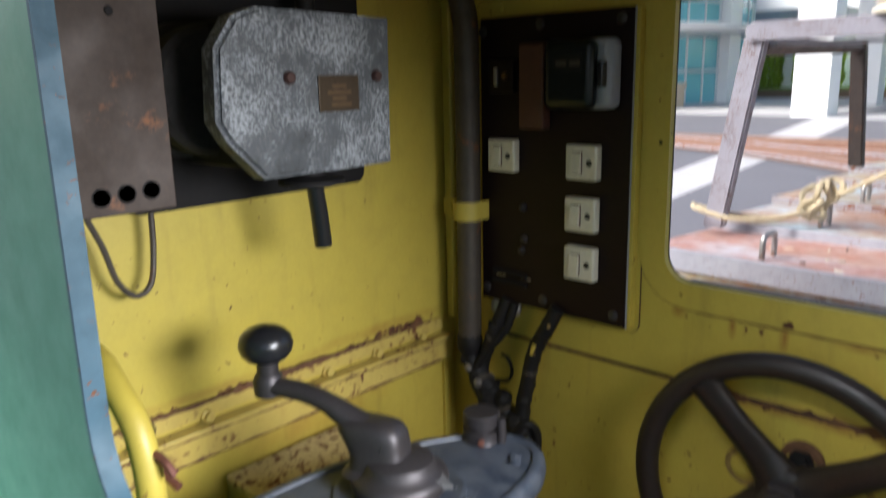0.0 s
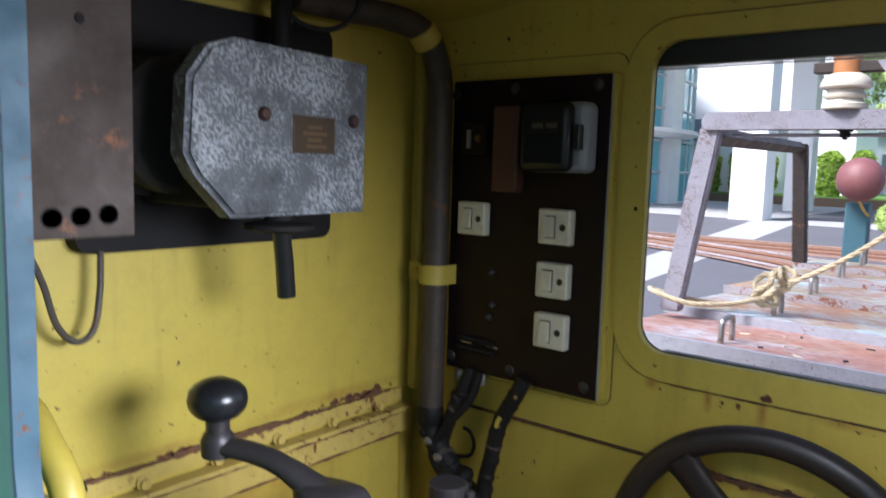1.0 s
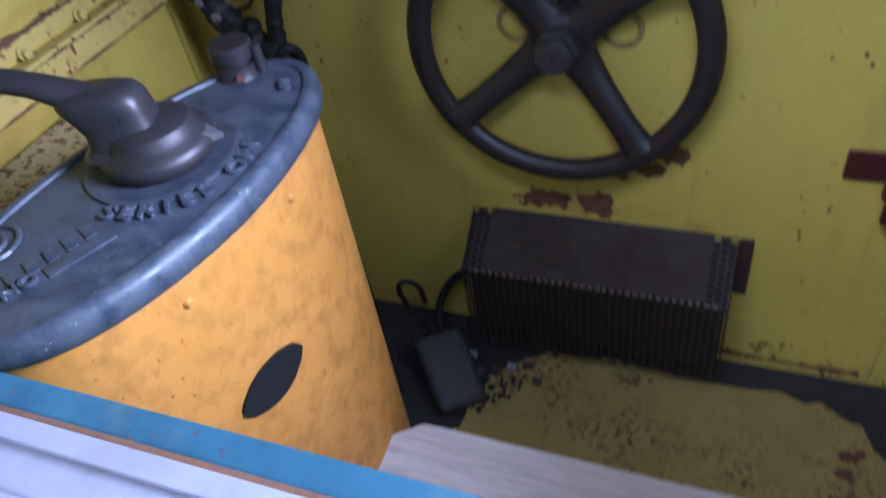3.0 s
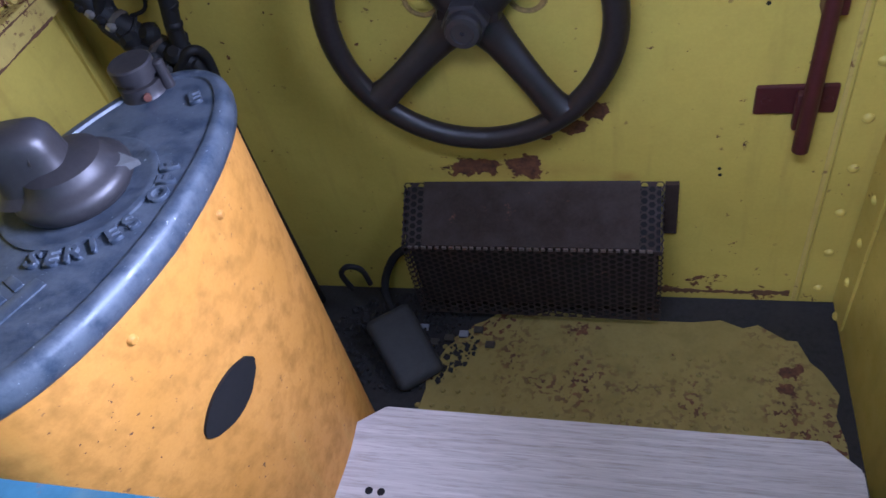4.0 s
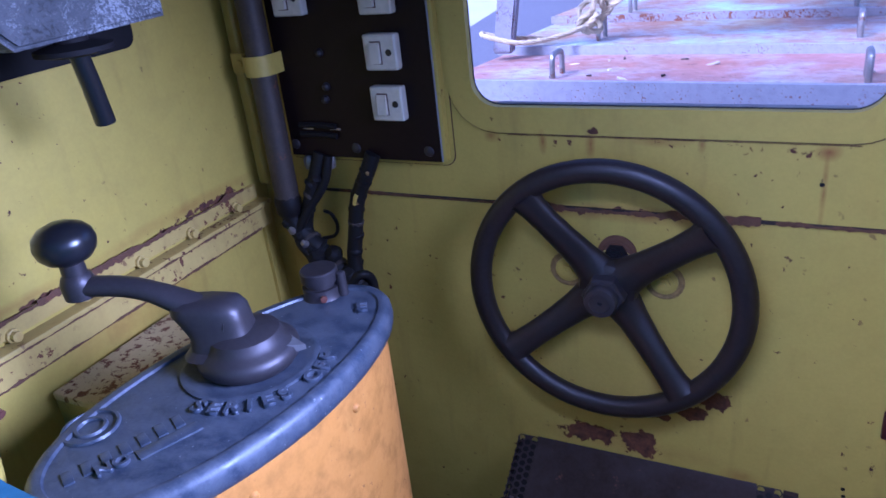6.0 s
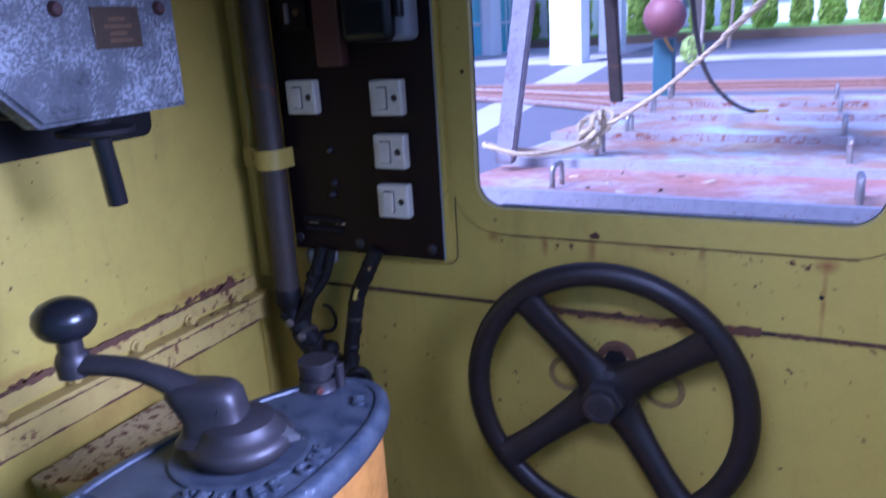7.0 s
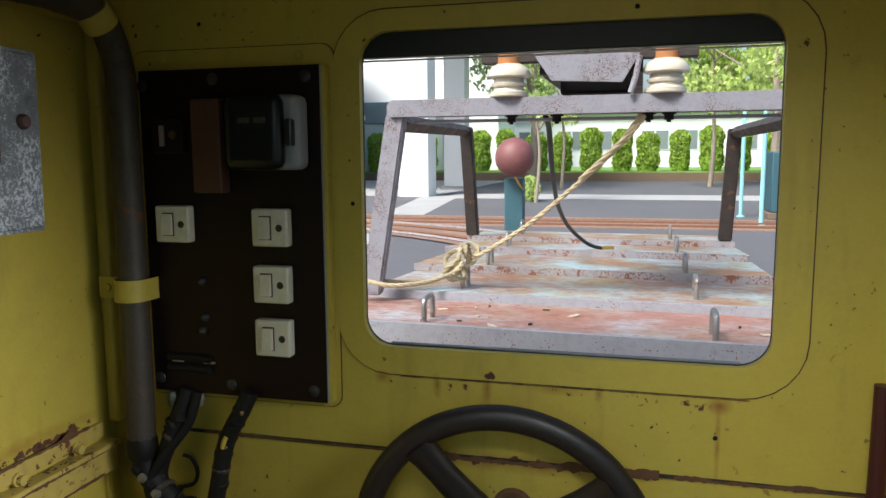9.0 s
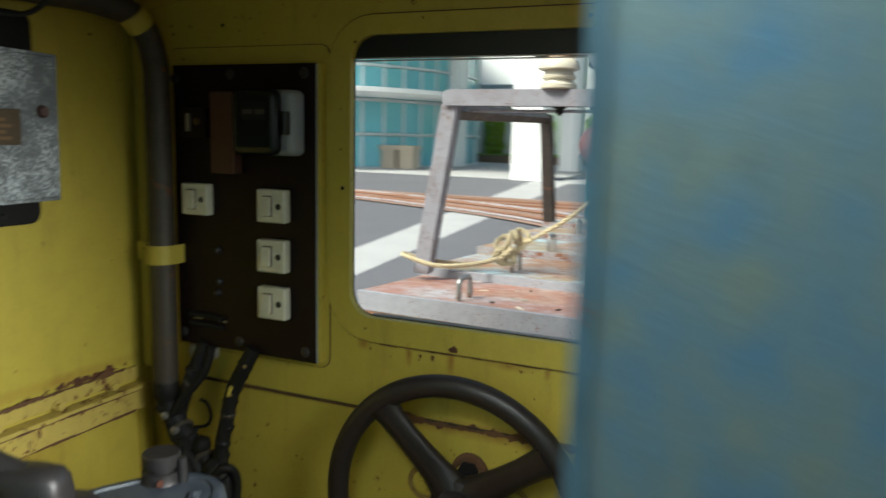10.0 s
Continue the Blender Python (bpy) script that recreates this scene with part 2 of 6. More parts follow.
def lid_material():
    """Navy enamel on iron under a pale film of dust, rubbed dark again in ragged patches."""
    m, nt, b = nodes_of("dusty_navy_casting")
    p = coords(nt)
    a, f = noise_fac(nt, p, 26, 8, 0.75, (1.0, 1.6, 1.0)), noise_fac(nt, p, 190, 4, 0.7)
    c = mix(nt, ramp(nt, a, 0.42, 0.60), (0.064, 0.072, 0.090), (0.026, 0.034, 0.052))
    c = mix(nt, ramp(nt, f, 0.4, 0.7, 0, 0.35), c, (0.10, 0.11, 0.13))
    c = mix(nt, ramp(nt, noise_fac(nt, p, 240, 2, 0.5), 0.73, 0.75), c, (0.30, 0.31, 0.33))
    nt.links.new(c, b.inputs["Base Color"])
    nt.links.new(ramp(nt, a, 0.45, 0.55, 0.52, 0.36), b.inputs["Roughness"])
    b.inputs["Metallic"].default_value = 0.1
    bump(nt, b, mathn(nt, "ADD", f, a), 0.25, 0.001)
    return m


M["cover"] = cast_cover_material()
M["lid"] = lid_material()
M["screwhead"] = metal("dark_brown_screw", (0.05, 0.022, 0.018), 0.5, 0.3, 0.4)
M["wornrim"] = metal("worn_rusty_edge", (0.13, 0.10, 0.085), 0.6, 0.3, 0.6, rust=0.3, size=3)
M["grimypedal"] = plain("grimy_pedal_iron", (0.030, 0.028, 0.028), 0.7, var=0.6, scale2=30)
M["wornsteel"] = metal("grey_worn_bolt", (0.17, 0.165, 0.165), 0.45, 0.6, 0.4, rust=0.2)
M["brownplate"] = metal("brown_steel_plate", (0.050, 0.034, 0.026), 0.65, 0.2, 0.5, rust=0.30, size=0.6)
M["black"] = plain("black_grimy_iron", (0.010, 0.0085, 0.0085), 0.75, var=0.5, spec=0.25)
M["bakelite"] = plain("dark_brown_board", (0.012, 0.0058, 0.0056), 0.45, var=0.5, scale2=5, spec=0.18)
M["ivory"] = plain("ivory_switch_plastic", (0.62, 0.58, 0.47), 0.35, var=0.3, scale2=30)
M["brick"] = plain("brown_fuse_block", (0.075, 0.028, 0.018), 0.6, var=0.4)
M["meter"] = plain("dark_meter_glass", (0.010, 0.0115, 0.0115), 0.30, var=0.4, scale2=30, spec=0.3)
M["meterbody"] = plain("grey_meter_case", (0.26, 0.27, 0.30), 0.4, var=0.2)
M["rustcrust"] = metal("dark_rust_crust", (0.12, 0.055, 0.024), 0.85, 0.0, 0.6, rust=0.3, relief=0.6, size=2)
M["stain"] = plain("rust_stained_yellow", (0.25, 0.16, 0.045), 0.7, var=0.9, scale2=60)
M["rod"] = metal("maroon_painted_rod", (0.060, 0.012, 0.012), 0.4, 0.1, 0.4)
M["perf"] = metal("rusty_perforated_sheet", (0.027, 0.015, 0.011), 0.85, 0.0, 0.6, rust=0.10)
M["pipe"] = metal("grimy_steel_pipe", (0.062, 0.049, 0.038), 0.55, 0.2, 0.6, rust=0.15)
M["cable"] = plain("black_cable_sheath", (0.008, 0.007, 0.007), 0.6, var=0.6, spec=0.3)
M["soot"] = plain("black_sooty_grit", (0.022, 0.019, 0.018), 0.9, var=0.8, scale2=40)
M["copper"] = metal("brown_copper_wire", (0.16, 0.06, 0.04), 0.5, 0.4, 0.4)
M["rubber"] = plain("black_window_rubber", (0.008, 0.010, 0.012), 0.45)
M["chrome"] = metal("worn_bolt_steel", (0.36, 0.34, 0.33), 0.4, 0.8, 0.3, rust=0.3)
M["brass"] = metal("tarnished_brass_plate", (0.055, 0.035, 0.018), 0.45, 0.5, 0.4)
M["brasstext"] = metal("worn_brass_letters", (0.11, 0.062, 0.026), 0.45, 0.4, 0.3)
M["ridge"] = paint("rusted_grey_ridge", (0.29, 0.29, 0.335), rust=0.03, spots=0.55, size=2.2, rough=0.6, fade=0.5, under=(0.18, 0.06, 0.04))
M["rustlip"] = paint("rusted_brown_lip", (0.27, 0.25, 0.27), rust=0.62, spots=1.0, size=1.6, rough=0.65, fade=0.6, under=(0.20, 0.075, 0.05))
M["gantry"] = paint("rusted_lilac_gantry", (0.25, 0.24, 0.28), rust=0.05, spots=0.95, size=3.4, rough=0.6, fade=0.5, under=(0.055, 0.035, 0.03))
M["gantrydark"] = metal("dark_rusty_leg", (0.05, 0.038, 0.034), 0.6, 0.3, 0.5, rust=0.25)
M["insulator"] = plain("cream_porcelain", (0.62, 0.56, 0.46), 0.18, var=0.25)
M["orangepost"] = metal("orange_rusted_cap", (0.42, 0.17, 0.06), 0.6, 0.1, 0.4)
M["rope"] = plain("old_hemp_rope", (0.50, 0.42, 0.28), 0.9, var=0.5, size=3)
M["ball"] = plain("faded_red_float", (0.21, 0.078, 0.078), 0.55, var=0.5)
M["teal"] = paint("teal_post_paint", (0.035, 0.10, 0.13), rough=0.5)
M["hosem"] = plain("black_rubber_hose", (0.02, 0.02, 0.022), 0.5)
M["gold"] = metal("brass_hose_end", (0.55, 0.33, 0.08), 0.35, 0.8)


def hood_material(name, paint_col, rust_col, olive, amount):
    """Faded paint, broad washes of rust and lichen, small rust pits."""
    m, nt, b = nodes_of(name)
    p = place(nt)
    wide = noise_fac(nt, p, 2.6, 6, 0.6)
    mid = noise_fac(nt, p, 9, 8, 0.72)
    lich = noise_fac(nt, p, 3.1, 5, 0.6)
    pits = noise_fac(nt, p, 60, 4, 0.6, (0.45, 1, 1))
    c = mix(nt, ramp(nt, mid, 0.3, 0.7, 0, 0.6), paint_col, tuple(min(1, v * 1.45) for v in paint_col))
    c = mix(nt, ramp(nt, lich, 0.44, 0.58, 0, 0.85), c, olive)
    w = ramp(nt, mathn(nt, "ADD", mathn(nt, "MULTIPLY", wide, 0.55), mathn(nt, "MULTIPLY", mid, 0.45)), 0.60 - 0.2 * amount, 0.74 - 0.2 * amount)
    c = mix(nt, mathn(nt, "MULTIPLY", w, 0.85), c, rust_col)
    c = mix(nt, ramp(nt, noise_fac(nt, p, 26, 8, 0.8), 0.40, 0.68, 0, 0.55), c, tuple(v * 0.5 for v in rust_col))
    c = mix(nt, ramp(nt, pits, 0.61, 0.65, 0, 0.85), c, (0.09, 0.032, 0.022))
    nt.links.new(c, b.inputs["Base Color"])
    nt.links.new(ramp(nt, mid, 0.3, 0.7, 0.35, 0.65), b.inputs["Roughness"])
    bump(nt, b, mathn(nt, "ADD", mid, mathn(nt, "MULTIPLY", pits, -0.5)), 0.3, 0.004)
    return m


M["hood"] = hood_material("faded_blue_hood_stained", (0.34, 0.46, 0.52), (0.34, 0.145, 0.06), (0.30, 0.26, 0.12), 0.86)
M["hoodrust"] = hood_material("rusty_pink_hood_stained", (0.42, 0.42, 0.46), (0.36, 0.14, 0.09), (0.38, 0.24, 0.17), 1.0)


def wood_material():
    m, nt, b = nodes_of("weathered_plank")
    p = place(nt)
    g = noise_fac(nt, p, 10, 5, 0.6, (0.6, 14, 14))
    f = noise_fac(nt, p, 40, 5, 0.7, (0.5, 9, 9))
    c = mix(nt, ramp(nt, g, 0.3, 0.7), (0.58, 0.51, 0.48), (0.40, 0.34, 0.31))
    c = mix(nt, ramp(nt, f, 0.5, 0.75, 0, 0.7), c, (0.20, 0.15, 0.13))
    nt.links.new(c, b.inputs["Base Color"])
    b.inputs["Roughness"].default_value = 0.75
    bump(nt, b, mathn(nt, "ADD", g, f), 0.5, 0.002)
    return m


M["wood"] = wood_material()


# ---- mesh helpers ----
def box(bm, x0, x1, y0, y1, z0, z1, bevel=0.0, seg=2):
    vs = [bm.verts.new((x, y, z)) for z in (z0, z1) for x, y in ((x0, y0), (x1, y0), (x1, y1), (x0, y1))]
    fs = [bm.faces.new([vs[i] for i in q]) for q in ((3, 2, 1, 0), (4, 5, 6, 7), (0, 1, 5, 4), (1, 2, 6, 5), (2, 3, 7, 6), (3, 0, 4, 7))]
    if bevel:
        es = list({e for f in fs for e in f.edges})
        bmesh.ops.bevel(bm, geom=es, offset=bevel, segments=seg, affect="EDGES", profile=0.5)
    return vs


def frame_axes(d):
    d = Vector(d).normalized()
    up = Vector((0, 0, 1)) if abs(d.z) < 0.95 else Vector((0, 1, 0))
    u = d.cross(up).normalized()
    return u, d.cross(u).normalized()


def tube(bm, pts, r, seg=12, caps=True, flat=1.0):
    """A tube along points; r is one radius or one for each point."""
    pts = [Vector(p) for p in pts]
    rs = r if isinstance(r, (list, tuple)) else [r] * len(pts)
    rings, u = [], None
    for i, p in enumerate(pts):
        d = (pts[min(i + 1, len(pts) - 1)] - pts[max(i - 1, 0)]).normalized()
        if u is None:
            u, _ = frame_axes(d)
        u = (u - d * u.dot(d)).normalized()
        w = d.cross(u)
        rings.append([bm.verts.new(p + (u * math.cos(a) + w * math.sin(a) * flat) * rs[i]) for a in (2 * math.pi * k / seg for k in range(seg))])
    for a, b in zip(rings, rings[1:]):
        for k in range(seg):
            bm.faces.new((a[k], a[(k + 1) % seg], b[(k + 1) % seg], b[k]))
    if caps:
        bm.faces.new(rings[0][::-1])
        bm.faces.new(rings[-1])


def smooth_path(pts, n=8):
    """Catmull-Rom through the points."""
    pts = [Vector(p) for p in pts]
    out = []
    for i in range(len(pts) - 1):
        a, b, c, d = pts[max(i - 1, 0)], pts[i], pts[i + 1], pts[min(i + 2, len(pts) - 1)]
        for k in range(n):
            t = k / n
            out.append(0.5 * (2 * b + (c - a) * t + (2 * a - 5 * b + 4 * c - d) * t * t + (3 * b - a - 3 * c + d) * t ** 3))
    return out + [pts[-1]]


def lathe(bm, centre, axis, profile, seg=24):
    """Profile of (radius, height) round an axis."""
    c, ax = Vector(centre), Vector(axis).normalized()
    u, w = frame_axes(ax)
    rings = []
    for r, h in profile:
        if r <= 1e-6:
            rings.append([bm.verts.new(c + ax * h)])
        else:
            rings.append([bm.verts.new(c + ax * h + (u * math.cos(a) + w * math.sin(a)) * r) for a in (2 * math.pi * k / seg for k in range(seg))])
    for a, b in zip(rings, rings[1:]):
        for k in range(seg):
            j = (k + 1) % seg
            q = [a[k % len(a)], a[j % len(a)], b[j % len(b)], b[k % len(b)]]
            q = list(dict.fromkeys(q))
            if len(q) > 2:
                bm.faces.new(q)
    if len(rings[0]) > 1:
        bm.faces.new(rings[0][::-1])
    if len(rings[-1]) > 1:
        bm.faces.new(rings[-1])


def rrect(x0, x1, z0, z1, r, n=6):
    """A rounded rectangle, anticlockwise."""
    out = []
    for cx, cz, a0 in ((x1 - r, z1 - r, 0), (x0 + r, z1 - r, 90), (x0 + r, z0 + r, 180), (x1 - r, z0 + r, 270)):
        for k in range(n + 1):
            a = radians(a0 + 90 * k / n)
            out.append((cx + r * math.cos(a), cz + r * math.sin(a)))
    return out


def to3(axis, a, b, d):
    return {"y": (a, d, b), "x": (d, a, b), "z": (a, b, d)}[axis]


def slab(bm, axis, loop, d0, d1, hole=None):
    """A flat plate of an outline, between two depths along an axis, with one hole of the same number of points."""
    if hole is None:
        lo = [bm.verts.new(to3(axis, a, b, d0)) for a, b in loop]
        hi = [bm.verts.new(to3(axis, a, b, d1)) for a, b in loop]
        bm.faces.new(lo)
        bm.faces.new(hi[::-1])
        for k in range(len(loop)):
            j = (k + 1) % len(loop)
            bm.faces.new((lo[k], hi[k], hi[j], lo[j]))
    else:
        n = len(loop)
        ring = [[bm.verts.new(to3(axis, a, b, d)) for a, b in lp] for lp in (loop, hole) for d in (d0, d1)]
        ol, oh, il, ih = ring
        for k in range(n):
            j = (k + 1) % n
            bm.faces.new((ol[k], ol[j], il[j], il[k]))
            bm.faces.new((oh[k], ih[k], ih[j], oh[j]))
            bm.faces.new((ol[k], oh[k], oh[j], ol[j]))
            bm.faces.new((il[k], il[j], ih[j], ih[k]))
    bmesh.ops.recalc_face_normals(bm, faces=bm.faces[:])


def outward(hole, x0, x1, z0, z1):
    """The points of a rectangle that face the points of a hole in it, corners kept."""
    cx, cz = sum(p[0] for p in hole) / len(hole), sum(p[1] for p in hole) / len(hole)
    out = []
    for x, z in hole:
        dx, dz = x - cx, z - cz
        s = min(((x1 - cx) / dx if dx > 1e-9 else (x0 - cx) / dx if dx < -1e-9 else 1e9), ((z1 - cz) / dz if dz > 1e-9 else (z0 - cz) / dz if dz < -1e-9 else 1e9))
        out.append((cx + dx * s, cz + dz * s))
    for c in ((x0, z0), (x0, z1), (x1, z0), (x1, z1)):
        k = min(range(len(out)), key=lambda i: (out[i][0] - c[0]) ** 2 + (out[i][1] - c[1]) ** 2)
        out[k] = c
    return out


def part(name, bm, material, parent=None, label="", smooth=True, angle=35):
    me = bpy.data.meshes.new(name)
    bmesh.ops.recalc_face_normals(bm, faces=bm.faces[:])
    bm.to_mesh(me)
    bm.free()
    if smooth:
        me.polygons.foreach_set("use_smooth", [True] * len(me.polygons))
        me.set_sharp_from_angle(angle=radians(angle))
    me.materials.append(material)
    ob = new(name, me)
    if parent is not None:
        ob.parent = parent
        ob.matrix_parent_inverse = parent.matrix_world.inverted()
    if label:
        ob["label"] = label
    return ob


def thing(name, at, label, category, group="", kind=""):
    ob = new(name)
    ob.empty_display_size = 0.05
    ob.matrix_world = Matrix.Translation(at)
    bpy.context.view_layer.update()
    return tagged(ob, label, category, group, kind)


def B():
    return bmesh.new()


def bx(name, dims, material, parent=None, bevel=0.002, label="", seg=2):
    bm = B()
    box(bm, *dims, bevel=bevel, seg=seg)
    ob = part(name, bm, material, parent, label)
    ob.data.polygons.foreach_set("use_smooth", [max(abs(c) for c in p.normal) < 0.999 for p in ob.data.polygons])
    return ob


def tb(name, pts, r, material, parent=None, label="", seg=12, flat=1.0):
    bm = B()
    tube(bm, pts, r, seg, flat=flat)
    return part(name, bm, material, parent, label)


def lt(name, centre, axis, profile, material, parent=None, label="", seg=24):
    bm = B()
    lathe(bm, centre, axis, profile, seg)
    return part(name, bm, material, parent, label)


def hexbolt(name, at, axis, r, h, material, parent=None, label=""):
    bm = B()
    lathe(bm, at, axis, [(r * 1.5, 0), (r * 1.5, h * 0.25), (r, h * 0.26), (r, h), (r * 0.5, h), (r * 0.5, h * 1.3), (0, h * 1.3)], 6)
    return part(name, bm, material, parent, label, angle=20)


# ---- the cab shell ----
FRONT, LEFT, RIGHT, REAR, FLOOR, CEIL = 1.165, -1.04, 0.305, 0.25, 0.24, 1.80

# front wall with its rounded window
win = rrect(-0.559, 0.046, 1.248, 1.736, 0.045)
bm = B()
slab(bm, "y", outward(win, LEFT - 0.04, RIGHT + 0.04, FLOOR - 0.1, 2.0), FRONT, FRONT + 0.012, win)
wall_front = tagged(part("wall_front", bm, M["yellow"]), "yellow painted steel cab wall with rust at the seams", "wall", kind="structure")
bm = B()
plate_in = rrect(-0.559, 0.046, 1.248, 1.736, 0.045)
plate_out = rrect(-0.603, 0.092, 1.204, 1.768, 0.085)
slab(bm, "y", plate_out, FRONT - 0.0045, FRONT - 0.0002, plate_in)
part("trim", bm, M["yellow"], wall_front)
bm = B()
slab(bm, "y", rrect(-0.6055, 0.0945, 1.2015, 1.7705, 0.087), FRONT - 0.0012, FRONT - 0.0001, rrect(-0.600, 0.089, 1.207, 1.765, 0.082))
part("trim_joint", bm, M["brick"], wall_front, "thin rusty joint line")
window = tagged(new("window_1"), "open cab window with rounded corners and black rubber edge", "window", kind="structure")
bm = B()
slab(bm, "y", rrect(-0.5605, 0.0475, 1.2465, 1.7375, 0.046), FRONT + 0.009, FRONT + 0.0116, rrect(-0.5580, 0.0450, 1.2495, 1.7350, 0.044))
part("window_seal", bm, M["rubber"], window)
bx("sill_strip", (-0.52, 0.008, FRONT + 0.0125, FRONT + 0.020, 1.2440, 1.2515), M["pale"], window, 0.001, "pale metal strip along sill")
bx("top_blind", (-0.575, 0.062, FRONT + 0.0125, FRONT + 0.022, 1.700, 1.760), M["rubber"], window, 0.002)
for k, z in enumerate((1.6995, 1.6955)):
    bx("rail", (-0.575, 0.062, FRONT + 0.0125, FRONT + 0.018, z - 0.0022, z), M["chrome"], window, 0.0)

# left wall
bm = B()
box(bm, LEFT - 0.03, LEFT, REAR, FRONT, FLOOR - 0.1, 2.0)
wall_left = tagged(part("wall_left", bm, M["yellow"]), "yellow painted steel side wall with rusty ledge", "wall", kind="structure")
# right wall with an assumed, unseen window opening above waist height
rw = rrect(0.30, 0.83, 1.20, 1.70, 0.05)
bm = B()
slab(bm, "x", outward(rw, REAR, FRONT, FLOOR - 0.1, 2.0), RIGHT, RIGHT + 0.03, rw)
wall_right = tagged(part("wall_right", bm, M["yellow"]), "yellow painted steel side wall with rivets", "wall", kind="structure")
# rear wall with the opening that the camera looks through
ro_ = rrect(-0.588, 0.073, 1.227, 2.02, 0.10)
bm = B()
slab(bm, "y", outward(ro_, LEFT - 0.25, RIGHT + 0.25, -0.2, 2.25), REAR - 0.008, REAR, ro_)
wall_rear = tagged(part("wall_rear", bm, M["green"]), "green painted steel outer wall with blue window rim", "wall", kind="structure")
bm = B()
slab(bm, "y", rrect(-0.590, 0.420, 1.215, 2.09, 0.10), REAR - 0.012, REAR - 0.0085, rrect(-0.588, 0.073, 1.227, 2.02, 0.10))
part("window_rim", bm, M["bluegreen"], wall_rear, "chipped blue painted rim")
bm = B()
slab(bm, "y", rrect(-0.589, 0.074, 1.226, 2.021, 0.101), REAR - 0.014, REAR + 0.003, rrect(-0.584, 0.069, 1.231, 2.016, 0.097))
part("window_edge", bm, M["blue"], wall_rear)
bx("sill_gasket", (-0.56, 0.04, REAR - 0.030, REAR - 0.0179, 1.2311, 1.2350), M["pale"], wall_rear, 0.001)
bx("rust_line", (-0.565, 0.045, REAR - 0.0178, REAR - 0.0146, 1.2312, 1.2335), M["rustcrust"], wall_rear, 0.0, "thin rusty joint")
bx("outer_sill", (-0.57, 0.05, REAR - 0.135, REAR - 0.0145, 1.217, 1.231), M["pale"], wall_rear, 0.003, "pale weathered outer ledge")
for k in range(3):
    bx("sill_rail", (-0.57, 0.05, REAR - 0.060 - 0.03 * k, REAR - 0.052 - 0.03 * k, 1.231, 1.2345), M["pale"], wall_rear, 0.001)

# ceiling, coved to the walls
bm = B()
prof = [(LEFT, CEIL - 0.03), (LEFT + 0.03, CEIL), (-0.4, CEIL + 0.07), (RIGHT - 0.03, CEIL), (RIGHT, CEIL - 0.03), (RIGHT, CEIL + 0.12), (LEFT, CEIL + 0.12)]
slab(bm, "y", prof, REAR, FRONT + 0.02)
tagged(part("ceiling", bm, M["yellow"]), "yellow painted curved steel ceiling", "ceiling", kind="structure")

# out-of-view slab, added to keep sun and sky off the rear sill
bm = B()
box(bm, LEFT - 0.35, RIGHT + 0.55, -0.62, FRONT + 0.06, 2.26, 2.30, 0.01)
tagged(part("roof", bm, M["green"]), "unseen green roof slab with overhang added as shade", "roof", kind="structure")

# floor with raised studs
bm = B()
box(bm, LEFT, RIGHT, REAR, FRONT, FLOOR - 0.05, FLOOR - 0.004)
floor = tagged(part("floor", bm, M["soot"]), "grimy steel floor with worn yellow studded plate", "floor", kind="structure")
bm = B()
rng = random.Random(4)
outline = []
for k in range(60):
    a = 2 * math.pi * k / 60
    ex = math.copysign(abs(math.cos(a)) ** 0.45, math.cos(a))
    ey = math.copysign(abs(math.sin(a)) ** 0.45, math.sin(a))
    outline.append((-0.105 + ex * (0.393 + rng.uniform(-0.012, 0.008)), 0.708 + ey * (0.403 + rng.uniform(-0.016, 0.006))))
slab(bm, "z", outline, FLOOR - 0.004, FLOOR)
part("floor_plate", bm, M["floor"], floor, "worn yellow painted plate")
bm = B()
for i in range(26):
    for j in range(20):
        x, y = -0.50 + 0.031 * i + 0.0155 * (j % 2), 0.36 + 0.036 * j
        if x > 0.24 or y > 1.03 or rng.random() < 0.12:
            continue
        r = 0.0065
        top = [bm.verts.new((x + 0.55 * r * math.cos(a), y + 0.55 * r * math.sin(a), FLOOR + 0.0032)) for a in (math.pi * k / 3 for k in range(6))]
        low = [bm.verts.new((x + r * math.cos(a), y + r * math.sin(a), FLOOR - 0.001)) for a in (math.pi * k / 3 for k in range(6))]
        bm.faces.new(top)
        for k in range(6):
            bm.faces.new((low[k], low[(k + 1) % 6], top[(k + 1) % 6], top[k]))
tagged(part("floor_studs", bm, M["floor"], floor), kind="stuff")

# seams and strips of the front wall
bm = B()
box(bm, LEFT + 0.10, RIGHT - 0.077, FRONT - 0.0035, FRONT + 0.001, 1.0742, 1.0795)
part("seam", bm, M["perf"], wall_front, "rusty horizontal weld seam")
bx("seam", (0.226, 0.232, FRONT - 0.0025, FRONT + 0.001, FLOOR, CEIL), M["ledge"], wall_front, 0.0)
bx("corner_strip", (0.236, RIGHT, FRONT - 0.008, FRONT - 0.0005, FLOOR + 0.005, CEIL - 0.02), M["yellow"], wall_front, 0.002)
bx("corner_strip", (RIGHT - 0.007, RIGHT - 0.0003, 1.075, FRONT - 0.009, FLOOR + 0.02, CEIL - 0.02), M["yellow"], wall_right, 0.002)
